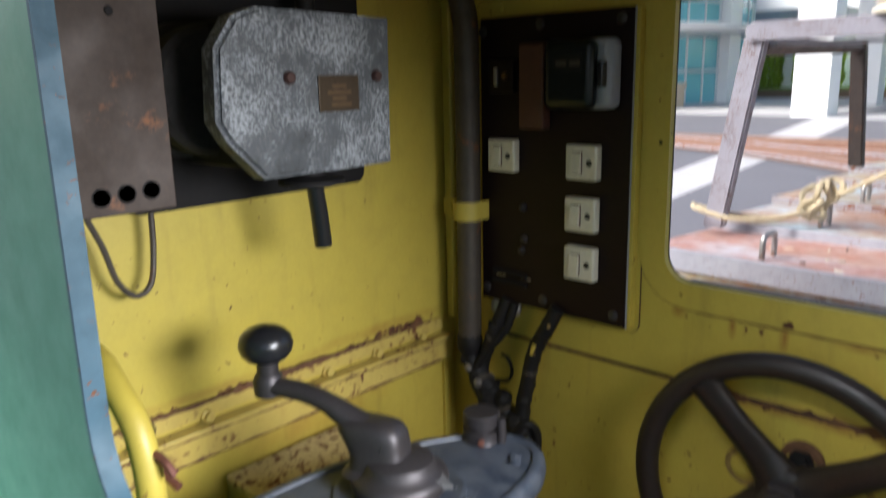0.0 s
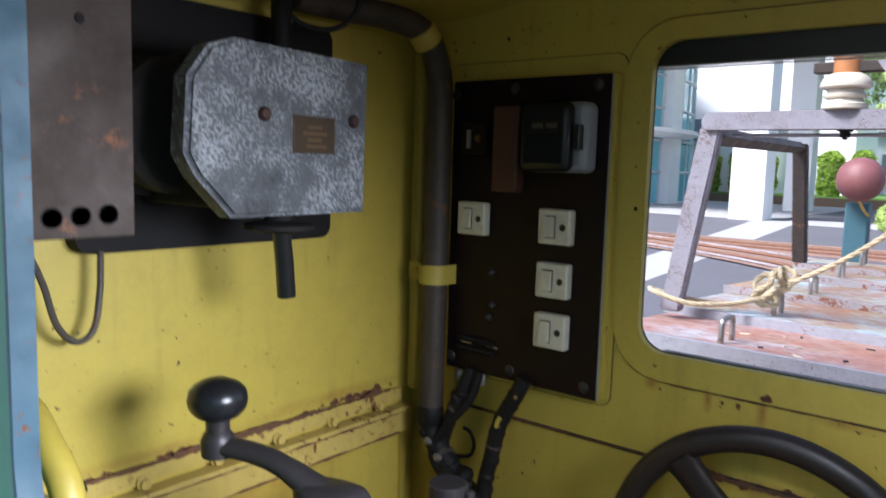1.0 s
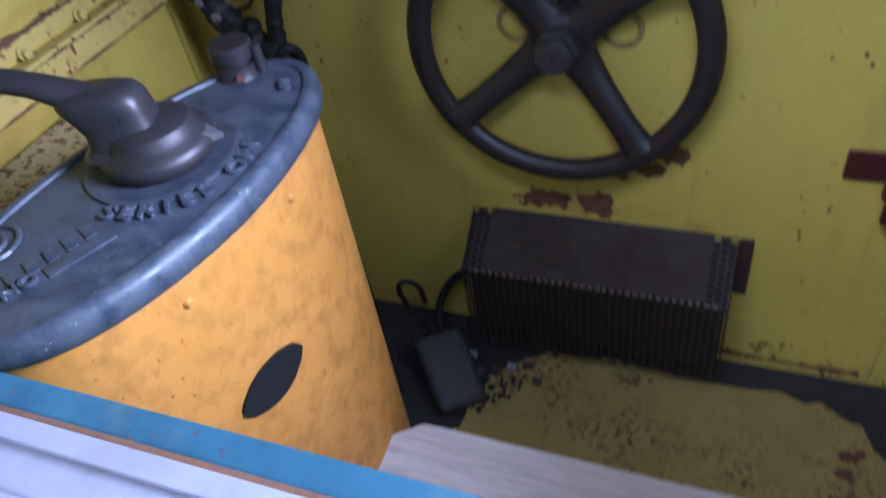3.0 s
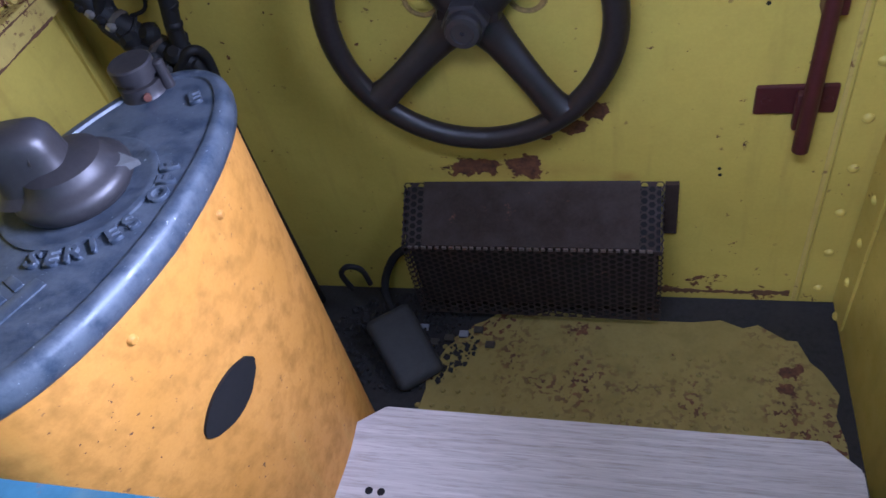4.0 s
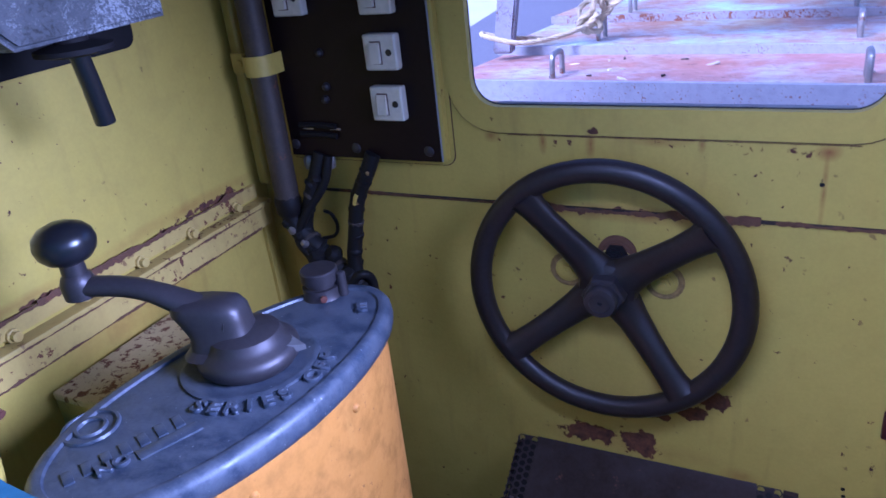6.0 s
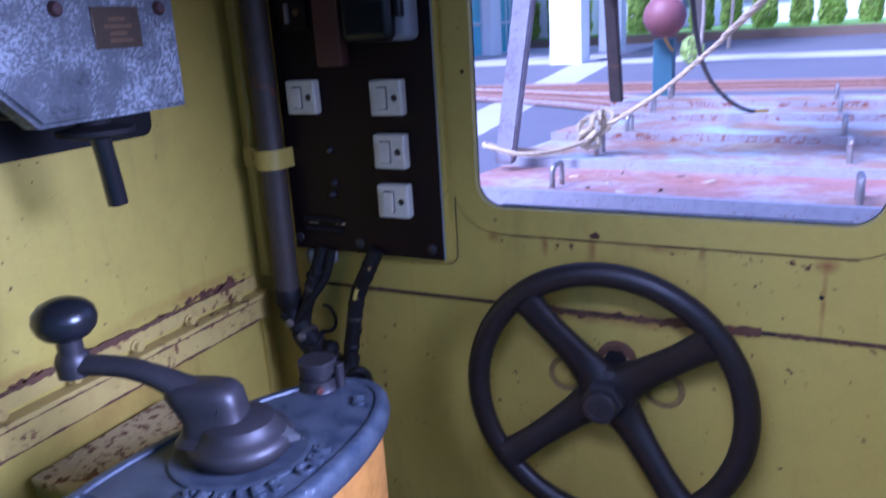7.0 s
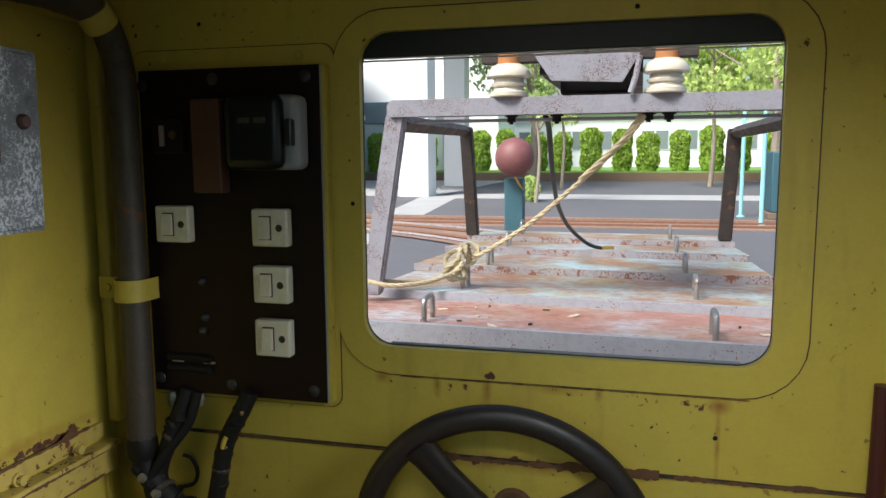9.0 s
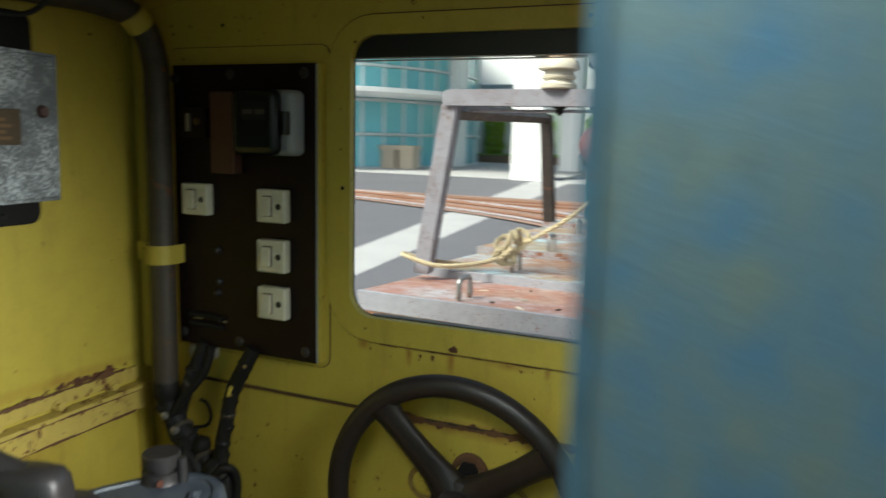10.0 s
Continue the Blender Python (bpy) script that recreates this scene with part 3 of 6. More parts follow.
for k in range(12):
    z = 0.29 + 0.105 * k
    lt("rivet", (0.268, FRONT - 0.008, z), (0, -1, 0), [(0.0095, 0), (0.008, 0.003), (0.0045, 0.0055), (0, 0.006)], M["yellow"], wall_front, seg=12)
    lt("rivet", (RIGHT - 0.007, 1.112, z - 0.03), (-1, 0, 0), [(0.0095, 0), (0.008, 0.003), (0.0045, 0.0055), (0, 0.006)], M["yellow"], wall_right, seg=12)
for x, z in ((0.131, 1.668), (0.129, 1.267), (0.214, 1.19)):
    hexbolt("bolt", (x, FRONT, z), (0, -1, 0), 0.009, 0.007, M["yellow"], wall_front)

rr = random.Random(17)


def jagged(axis, d, a0, a1, zc, half, material, parent, name, up=1.0, step=0.006):
    """A thin crust of rust along a line, with ragged edges."""
    bm = B()
    n = int((a1 - a0) / step)
    top, low, v = [], [], 0.5
    for k in range(n + 1):
        v = min(1, max(0.05, v + rr.uniform(-0.35, 0.35)))
        a = a0 + (a1 - a0) * k / n
        top.append(bm.verts.new(to3(axis, a, zc + half * up * v, d)))
        low.append(bm.verts.new(to3(axis, a, zc - half * rr.uniform(0.3, 1.0) * (0.5 + 0.5 * v), d)))
    for k in range(n):
        bm.faces.new((low[k], low[k + 1], top[k + 1], top[k]))
    ext = bmesh.ops.extrude_face_region(bm, geom=bm.faces[:])
    off = {"y": Vector((0, 0.0012, 0)), "x": Vector((-0.0012, 0, 0))}[axis]
    for g in ext["geom"]:
        if isinstance(g, bmesh.types.BMVert):
            g.co += off
    return part(name, bm, material, parent, smooth=False)


jagged("y", FRONT - 0.0042, -0.52, -0.10, 1.076, 0.010, M["rustcrust"], wall_front, "rust_crust")
jagged("y", FRONT - 0.0038, -0.86, -0.52, 1.077, 0.0045, M["rustcrust"], wall_front, "rust_crust")
jagged("y", FRONT - 0.0038, -0.08, 0.225, 1.077, 0.006, M["rustcrust"], wall_front, "rust_crust")
jagged("y", FRONT - 0.0018, -0.50, 0.02, 1.2005, 0.0014, M["rustcrust"], wall_front, "rust_crust")
jagged("y", FRONT - 0.0012, -0.50, 0.22, 0.262, 0.014, M["rustcrust"], wall_front, "rust_crust", 0.7)
for hx, hz_ in ((-0.148, 1.752), (-0.574, 1.475), (-0.835, 1.762), (-0.024, 1.141), (0.09, 0.93), (0.10, 0.915), (0.06, 0.60), (0.062, 0.585)):
    lt("hole", (hx, FRONT - 0.0046 if hz_ > 1.2 and hx > -0.6 else FRONT, hz_), (0, -1, 0), [(0.0038, -0.0005), (0.0034, 0.0006), (0, 0.0006)], M["black"], wall_front, seg=9)

# ledge along the left wall
ledge = tagged(new("ledge"), "rusty yellow angle-iron ledge bolted along wall", "ledge", kind="structure")
bx("upper_band", (LEFT - 0.001, LEFT + 0.010, REAR + 0.004, FRONT - 0.045, 1.068, 1.094), M["ledge"], ledge, 0.002)
bx("groove_strip", (LEFT - 0.001, LEFT + 0.030, REAR + 0.004, FRONT - 0.028, 1.050, 1.060), M["ledge"], ledge, 0.002)
bx("lower_band", (LEFT - 0.001, LEFT + 0.022, REAR + 0.004, FRONT - 0.028, 1.006, 1.049), M["ledge"], ledge, 0.003)
jagged("x", LEFT + 0.0115, 0.30, 0.62, 1.0945, 0.004, M["rustcrust"], ledge, "rust_crust")
jagged("x", LEFT + 0.0115, 0.62, 0.86, 1.0955, 0.0075, M["rustcrust"], ledge, "rust_crust")
jagged("x", LEFT + 0.0115, 0.86, 1.085, 1.097, 0.0085, M["rustcrust"], ledge, "rust_crust")
jagged("x", LEFT + 0.0235, 0.30, 1.10, 1.0085, 0.003, M["rustcrust"], ledge, "rust_crust")
jagged("x", LEFT + 0.0315, 0.30, 1.10, 1.052, 0.0025, M["rustcrust"], ledge, "rust_crust")
for y in (0.45, 0.57, 0.69, 0.81, 0.93, 1.05):
    lt("bolt", (LEFT + 0.010, y, 1.072), (1, 0, 0), [(0.011, 0), (0.011, 0.005), (0.008, 0.006), (0.008, 0.014), (0, 0.0155)], M["ledge"], ledge, seg=8)
bx("panel_edge", (LEFT - 0.001, LEFT + 0.008, FRONT - 0.040, FRONT - 0.028, FLOOR + 0.02, 1.006), M["yellow"], wall_left, 0.001)
bx("corner_bead", (LEFT + 0.0005, LEFT + 0.026, FRONT - 0.024, FRONT - 0.0005, 1.085, CEIL - 0.04), M["yellow"], wall_left, 0.007, seg=3)


# ---- controller ----
def egg(grow, n=64):
    """The controller's plan: a long rounded shape turned about a tenth of a right angle."""
    out = []
    cx, cy, turn = -0.636, 0.588, radians(-10)
    for k in range(n):
        a = 2 * math.pi * k / n
        ex = math.copysign(abs(math.cos(a)) ** 0.92, math.cos(a)) * (0.125 + grow)
        ey = math.copysign(abs(math.sin(a)) ** 0.86, math.sin(a)) * (0.253 + grow)
        ex *= 1 - 0.16 * max(0, ey / 0.25)
        out.append((cx + ex * math.cos(turn) - ey * math.sin(turn), cy + ex * math.sin(turn) + ey * math.cos(turn)))
    return out


def stack(bm, levels):
    rings = [[bm.verts.new((x, y, z)) for x, y in egg(g)] for g, z in levels]
    n = len(rings[0])
    for a, b in zip(rings, rings[1:]):
        for k in range(n):
            bm.faces.new((a[k], a[(k + 1) % n], b[(k + 1) % n], b[k]))
    bm.faces.new(rings[0][::-1])
    bm.faces.new(rings[-1])


CT = 1.075
controller = thing("drive_controller", (-0.636, 0.588, FLOOR), "orange upright drive controller with dark cast lid and crank", "controller")
bm = B()
stack(bm, [(-0.012, FLOOR), (-0.012, CT - 0.03)])
part("body", bm, M["orange"], controller, "scuffed orange painted sheet body")
bm = B()
stack(bm, [(-0.014, CT - 0.036), (-0.004, CT - 0.036), (0.001, CT - 0.030), (0.003, CT - 0.020), (0.001, CT - 0.008), (-0.004, CT - 0.002), (-0.010, CT), (-0.017, CT - 0.001), (-0.019, CT - 0.004), (-0.03, CT - 0.004)])
lid = part("lid", bm, M["lid"], controller, "blue-black cast iron lid with raised lettering")
LZ = CT - 0.004
hc, bc = (-0.641, 0.622), (-0.662, 0.614)
lt("dial_ring", (*hc, LZ), (0, 0, 1), [(0.086, 0), (0.086, 0.003), (0.080, 0.004), (0.076, 0.0025), (0.05, 0.0025)], M["lid"], lid, seg=48)
lt("hub", (*hc, LZ), (0, 0, 1), [(0.056, 0.002), (0.058, 0.005), (0.0625, 0.010), (0.0635, 0.017), (0.0620, 0.023), (0.0565, 0.028), (0.0510, 0.031), (0.0465, 0.036), (0.0430, 0.044), (0.030, 0.050)], M["darkmetal"], controller, "dark cast crank hub", 40)
bm = B()
pd = Vector((0.085, 0.030, 0)).normalized()
pn = Vector((-pd.y, pd.x, 0))
base = Vector((*hc, LZ))
tri = [base + pd * 0.050 + pn * 0.014, base + pd * 0.050 - pn * 0.014, base + pd * 0.074]
lo = [bm.verts.new(v + Vector((0, 0, 0.016))) for v in tri]
hi = [bm.verts.new(v + Vector((0, 0, 0.030 if i < 2 else 0.022))) for i, v in enumerate(tri)]
bm.faces.new(lo[::-1]), bm.faces.new(hi)
for k in range(3):
    bm.faces.new((lo[k], lo[(k + 1) % 3], hi[(k + 1) % 3], hi[k]))
part("pointer", bm, M["wornsteel"], controller, "worn bright pointer tip")
# crank: a cast block on the hub, a swan-neck arm, an upright grip with a round knob
kx, ky, kz = -0.823, 0.556, 1.245
bm = B()
arm = smooth_path([(bc[0] + 0.012, bc[1] + 0.004, LZ + 0.064), (bc[0] - 0.010, bc[1] - 0.003, LZ + 0.070), (bc[0] - 0.040, bc[1] - 0.013, LZ + 0.085),
                   (bc[0] - 0.075, bc[1] - 0.026, LZ + 0.103), (bc[0] - 0.112, bc[1] - 0.038, LZ + 0.112), (kx, ky - 0.001, LZ + 0.116)], 6)
tube(bm, arm, [0.0158 + 0.0125 * max(0, 1 - i / 18) for i in range(len(arm))], 16, flat=0.78)
part("crank_arm", bm, M["darkmetal"], controller)
bm = B()
rings = []
for h, rx, ry, sx in ((0.026, 0.050, 0.044, 0.0), (0.033, 0.042, 0.034, 0.0), (0.048, 0.038, 0.029, -0.003), (0.066, 0.042, 0.028, -0.009), (0.078, 0.045, 0.0275, -0.014), (0.087, 0.042, 0.024, -0.017), (0.0925, 0.032, 0.016, -0.020)):
    ring = []
    for k in range(28):
        a = 2 * math.pi * k / 28
        ex = math.copysign(abs(math.cos(a)) ** 0.6, math.cos(a)) * rx + sx
        ey = math.copysign(abs(math.sin(a)) ** 0.6, math.sin(a)) * ry
        q = Vector((*bc, LZ)) + pd * ex + pn * ey
        ring.append(bm.verts.new((q.x, q.y, LZ + h)))
    rings.append(ring)
for a, b in zip(rings, rings[1:]):
    for k in range(28):
        bm.faces.new((a[k], a[(k + 1) % 28], b[(k + 1) % 28], b[k]))
bm.faces.new(rings[-1])
part("crank_block", bm, M["darkmetal"], controller)
lt("crank_end", (kx, ky, LZ + 0.100), (0, 0, 1), [(0.010, 0), (0.020, 0.003), (0.021, 0.022), (0.018, 0.030), (0.0145, 0.034), (0.0145, 0.055), (0.018, 0.058)], M["darkmetal"], controller, seg=20)
lt("knob", (kx, ky, kz - 0.024), (0, 0, 1), [(0.014, -0.002), (0.0265, 0.004), (0.034, 0.013), (0.0365, 0.024), (0.034, 0.035), (0.0265, 0.043), (0.014, 0.0485), (0, 0.050)], M["knob"], controller, "black ball knob", 28)
# reverser stub at the far end
lt("reverser_post", (-0.652, 0.797, LZ), (0, 0, 1), [(0.029, 0), (0.027, 0.004), (0.027, 0.016), (0.021, 0.0165), (0.021, 0.024), (0.027, 0.0245), (0.027, 0.040), (0.025, 0.042), (0, 0.042)], M["darkmetal"], controller, seg=24)
lt("reverser_pin", (-0.622, 0.806, LZ), (0, 0, 1), [(0.0075, 0), (0.007, 0.034), (0.005, 0.036), (0, 0.036)], M["darkmetal"], controller, seg=12)
lt("screw", (-0.634, 0.775, LZ + 0.007), (0.6, -0.8, 0), [(0.005, 0), (0.005, 0.004), (0, 0.005)], M["copper"], controller, seg=10)
SIDE = egg(-0.012, 720)


def on_side(y, s=0.0):
    """A point and normal of the body's outer side near y, s metres further along it."""
    k = min((i for i in range(720) if SIDE[i][0] > -0.66), key=lambda i: abs(SIDE[i][1] - y))
    step = 1 if s > 0 else -1
    left = abs(s)
    while left > 0:
        a, c = SIDE[k], SIDE[(k + step) % 720]
        left -= math.hypot(c[0] - a[0], c[1] - a[1])
        k = (k + step) % 720
    a, c = SIDE[(k - 3) % 720], SIDE[(k + 3) % 720]
    n = Vector((c[1] - a[1], a[0] - c[0], 0)).normalized()
    return Vector((*SIDE[k], 0)), n


for y in (0.655, 0.485):
    p, nrm = on_side(y)
    lt("rivet", (p.x, p.y, 1.004), nrm, [(0.0065, -0.001), (0.006, 0.002), (0.0035, 0.0045), (0, 0.005)], M["orange"], controller, seg=12)
# dark oval plate on the body's face
bm = B()
ot = radians(8)
ring = [[], []]
for k in range(32):
    a = 2 * math.pi * k / 32
    p0, q0 = 0.052 * math.cos(a), 0.032 * math.sin(a) * (1 - 0.25 * math.cos(a) ** 2)
    p, nrm = on_side(0.530, p0 * math.cos(ot) - q0 * math.sin(ot))
    z = 0.826 + p0 * math.sin(ot) + q0 * math.cos(ot)
    for d, rg in ((-0.004, ring[0]), (0.004, ring[1])):
        rg.append(bm.verts.new((p.x + nrm.x * d, p.y + nrm.y * d, z)))
bm.faces.new(ring[1])
for k in range(32):
    bm.faces.new((ring[0][k], ring[0][(k + 1) % 32], ring[1][(k + 1) % 32], ring[1][k]))
part("oval_plate", bm, M["black"], controller, "black oval cover plate")


def lettering(text, at, size, turn, parent, material, depth=0.003, tilt=None, name="lettering"):
    cu = bpy.data.curves.new(name, "FONT")
    cu.body, cu.size, cu.extrude, cu.align_x, cu.align_y = text, size, depth, "CENTER", "CENTER"
    cu.offset, cu.bevel_depth, cu.bevel_resolution = size * 0.02, size * 0.02, 1
    tmp = new(name, cu)
    bpy.context.view_layer.update()
    me = bpy.data.meshes.new_from_object(tmp.evaluated_get(bpy.context.evaluated_depsgraph_get()))
    bpy.data.objects.remove(tmp)
    me.materials.append(material)
    ob = new(name, me)
    ob.matrix_world = Matrix.Translation(at) @ (tilt or Matrix.Rotation(radians(turn), 4, "Z"))
    ob.parent = parent
    ob.matrix_parent_inverse = parent.matrix_world.inverted()
    return ob


def on_ring(text, ang, rad, size, spread):
    for i, ch in enumerate(text):
        a = radians(ang + (i - (len(text) - 1) / 2) * spread)
        lettering(ch, (hc[0] + rad * math.cos(a), hc[1] + rad * math.sin(a), LZ + 0.001), size, math.degrees(a) + 90, lid, M["lid"])


on_ring("SERIES", -58, 0.099, 0.028, 12.0)
on_ring("OFF", 9, 0.099, 0.028, 12.5)
lettering("E", (-0.573, 0.775, LZ + 0.001), 0.030, 33, lid, M["lid"])
lettering("NO", (-0.655, 0.415, LZ + 0.001), 0.022, 62, lid, M["lid"])
# maker's name as plain raised bars, a plain ring mark, a number panel
for i in range(7):
    a = Vector((-0.688 + 0.0075 * i, 0.385 + 0.0185 * i, LZ))
    bm = B()
    box(bm, -0.0052, 0.0052, -0.0115, 0.0115, -0.001, 0.0020, 0.0008)
    o = part("name_bar", bm, M["lid"], lid)
    o.matrix_world = Matrix.Translation(a) @ Matrix.Rotation(radians(62), 4, "Z")
for r in (0.030, 0.016):
    tb("ring_mark", [(-0.735 + r * math.cos(a), 0.455 + r * math.sin(a), LZ + 0.0008) for a in (2 * math.pi * k / 28 for k in range(29))], 0.003, M["lid"], lid, seg=6)
bm = B()
box(bm, -0.035, 0.035, -0.009, 0.009, -0.001, 0.002, 0.001)
o = part("number_panel", bm, M["lid"], lid)
o.matrix_world = Matrix.Translation((-0.628, 0.468, LZ)) @ Matrix.Rotation(radians(66), 4, "Z")

# ---- hand wheel ----
WC = Vector((-0.324, 1.095, 0.954))
wheel = thing("hand_wheel", WC, "dark cast iron brake hand wheel with four spokes", "hand wheel")
bm = B()
n, k2 = 72, 14
rings = []
for i in range(n):
    a = 2 * math.pi * i / n
    rings.append([bm.verts.new(WC + Vector((math.cos(a), 0, math.sin(a))) * (0.2165 + 0.0195 * math.cos(b)) + Vector((0, -0.0165 * math.sin(b), 0))) for b in (2 * math.pi * j / k2 for j in range(k2))])
for i in range(n):
    for j in range(k2):
        bm.faces.new((rings[i][j], rings[i][(j + 1) % k2], rings[(i + 1) % n][(j + 1) % k2], rings[(i + 1) % n][j]))
part("rim", bm, M["wheel"], wheel)
for q in range(4):
    a = radians(38 + 90 * q)
    d = Vector((math.cos(a), 0, math.sin(a)))
    bm = B()
    pts = smooth_path([WC + d * r + Vector((0, y, 0)) for r, y in ((0.012, 0.036), (0.04, 0.035), (0.07, 0.030), (0.11, 0.020), (0.15, 0.010), (0.185, 0.003), (0.208, 0))], 3)
    wide = [0.0270, 0.0225, 0.0185, 0.0165, 0.0155, 0.0165, 0.0205]
    tube(bm, pts, [wide[i // 3] + (wide[min(i // 3 + 1, 6)] - wide[i // 3]) * (i % 3) / 3 for i in range(len(pts))], 20, flat=1.5)
    part("spoke", bm, M["wheel"], wheel)
lt("hub", WC + Vector((0, 0.058, 0)), (0, -1, 0), [(0.028, 0), (0.044, 0.006), (0.050, 0.016), (0.050, 0.030), (0.046, 0.038), (0.038, 0.041), (0.036, 0.042)], M["wheel"], wheel, seg=32)
bm = B()
lathe(bm, WC + Vector((0, 0.017, 0)), (0, -1, 0), [(0.036, 0), (0.036, 0.022), (0.033, 0.027), (0.022, 0.0275)], 6)
lathe(bm, WC + Vector((0, -0.008, 0)), (0, -1, 0), [(0.027, 0), (0.0275, 0.014), (0.025, 0.019), (0.017, 0.020), (0.016, 0.018), (0.004, 0.018), (0.003, 0.013), (0, 0.013)], 24)
part("nut", bm, M["darkmetal"], wheel, angle=20)
lt("shaft", WC + Vector((0, 0.03, 0)), (0, 1, 0), [(0.018, 0), (0.018, 0.0395)], M["darkmetal"], wheel)
flange = thing("shaft_flange", (WC.x, FRONT, WC.z), "yellow shaft flange with rusty bolt rings on wall", "flange")
lt("plate", (WC.x + 0.004, FRONT, WC.z + 0.006), (0, -1, 0), [(0.052, 0), (0.052, 0.004), (0.047, 0.008), (0.026, 0.010)], M["yellow"], flange, seg=32)
for dx, dz in ((-0.080, 0.006), (0.084, 0.002)):
    c = Vector((WC.x + dx, FRONT, WC.z + dz))
    lt("stain_ring", c, (0, -1, 0), [(0.033, 0), (0.033, 0.0014), (0.030, 0.0016), (0.029, 0.0002)], M["stain"], flange, "rust-stained paint ring", seg=24)
    lt("washer", c, (0, -1, 0), [(0.0225, 0), (0.0225, 0.003), (0.0205, 0.0042), (0.013, 0.0042)], M["yellow"], flange, seg=24)
    hexbolt("bolt", c + Vector((0, -0.004, 0)), (0, -1, 0), 0.0115, 0.009, M["yellow"], flange)
c = Vector((WC.x + 0.006, FRONT, WC.z + 0.046))
lt("rusty_boss", c, (0, -1, 0), [(0.033, 0), (0.033, 0.005), (0.029, 0.009), (0.024, 0.009), (0.022, 0.006)], M["rustcrust"], flange, "brown rusted boss", seg=28)
hexbolt("bolt", c + Vector((0, -0.008, 0)), (0, -1, 0), 0.014, 0.010, M["black"], flange)


# ---- perforated guard box under the wheel ----
guard = thing("guard_box", (-0.26, 1.10, FLOOR), "rusty brown perforated sheet guard box on wall", "guard")


def perforated(bm, o, u, v, nu, nv):
    """A sheet of cells, each with a six-sided hole, every other column set half a cell lower; o corner, u and v the cell's sides."""
    o, u, v = Vector(o), Vector(u), Vector(v)
    net = ((2 / 3, 0), (1 / 3, 0.5), (-1 / 3, 0.5), (-2 / 3, 0), (-1 / 3, -0.5), (1 / 3, -0.5))
    for i in range(nu):
        odd = i % 2
        for j in range(nv - odd):
            c = o + u * (i + 0.5) + v * (j + 0.5 + 0.5 * odd)
            sv, hv = [[bm.verts.new(c + (u * a + v * b) * size) for a, b in net] for size in (1, 0.70)]
            for k in range(6):
                bm.faces.new((sv[k], sv[(k + 1) % 6], hv[(k + 1) % 6], hv[k]))
        if odd:
            for edge, into in ((0, 0.5), (nv, -0.5)):
                bm.faces.new([bm.verts.new(o + u * (i + 0.5 + a) + v * (edge + b)) for a, b in ((-2 / 3, 0), (2 / 3, 0), (1 / 3, into), (-1 / 3, into))])
    bmesh.ops.remove_doubles(bm, verts=bm.verts[:], dist=0.0003)


GX0, GX1, GY, GZ, GT, GB = -0.520, -0.031, 1.060, 0.496, 0.570, 0.292
nu = 36
du = (GX1 - GX0) / nu
for x in (GX0, GX1 - 3 * du):
    bm = B()
    perforated(bm, (x, GY, GZ), (du, 0, 0), (0, (FRONT - GY) / 9, (GT - GZ) / 9), 3, 9)
    part("top_margin", bm, M["perf"], guard)
bm = B()
s = bm.verts
pp = [(GX0 + 3 * du, GY + 0.003, GZ + 0.005), (GX1 - 3 * du, GY + 0.003, GZ + 0.005), (GX1 - 3 * du, FRONT - 0.002, GT + 0.004), (GX0 + 3 * du, FRONT - 0.002, GT + 0.004)]
vs = [s.new(p) for p in pp] + [s.new((p[0], p[1], p[2] - 0.004)) for p in pp]
for q in ((0, 1, 2, 3), (7, 6, 5, 4), (0, 4, 5, 1), (1, 5, 6, 2), (2, 6, 7, 3), (3, 7, 4, 0)):
    bm.faces.new([vs[i] for i in q])
part("top_plate", bm, M["perf"], guard, "solid rusty brown plate")
bm = B()
perforated(bm, (GX0, GY, GB), (du, 0, 0), (0, 0, (GZ - GB) / 14), nu, 14)
part("front_sheet", bm, M["perf"], guard)
for x in (GX0, GX1):
    bm = B()
    perforated(bm, (x, GY, GB), (0, (FRONT - GY) / 8, 0), (0, 0, (GZ - GB) / 14), 8, 14)
    part("side_sheet", bm, M["perf"], guard)
    bm = B()
    a, b, c = (bm.verts.new(p) for p in ((x, GY, GZ), (x, FRONT, GZ), (x, FRONT, GT)))
    bm.faces.new((a, b, c))
    part("side_gusset", bm, M["perf"], guard)
bx("side_flap", (GX1 + 0.002, GX1 + 0.026, FRONT - 0.012, FRONT - 0.001, GT - 0.125, GT + 0.002), M["perf"], guard, 0.001)
rf = random.Random(4)
for k in range(nu - 2):
    xk = GX0 + du * (k + 1)
    bx("fold_tooth", (xk, xk + du * rf.uniform(0.45, 0.72), GY - 0.0015, GY + 0.0025, GZ - 0.002, GZ + 0.0035), M["wornrim"], guard, 0.0)
# plain black lining close behind the holes of the sloping top
bm = B()
slab(bm, "x", [(GY + 0.010, GZ - 0.008), (FRONT - 0.002, GT - 0.010), (FRONT - 0.002, GZ - 0.02), (GY + 0.010, GZ - 0.02)], GX0 + 0.004, GX1 - 0.004)
part("black_lining", bm, M["black"], guard)
bx("inner_case", (GX0 + 0.006, GX1 - 0.006, GY + 0.022, FRONT - 0.002, GB + 0.01, GZ - 0.0205), M["black"], guard, 0.004)

# ---- seat plank ----
plank = thing("seat_plank", (-0.15, 0.6, 0.43), "weathered bare wooden seat plank with clipped corners", "seat")
bm = B()
slab(bm, "z", [(-0.480, 0.735), (-0.527, 0.700), (-0.527, 0.47), (0.24, 0.47), (0.24, 0.690), (0.196, 0.732)], 0.432, 0.460)
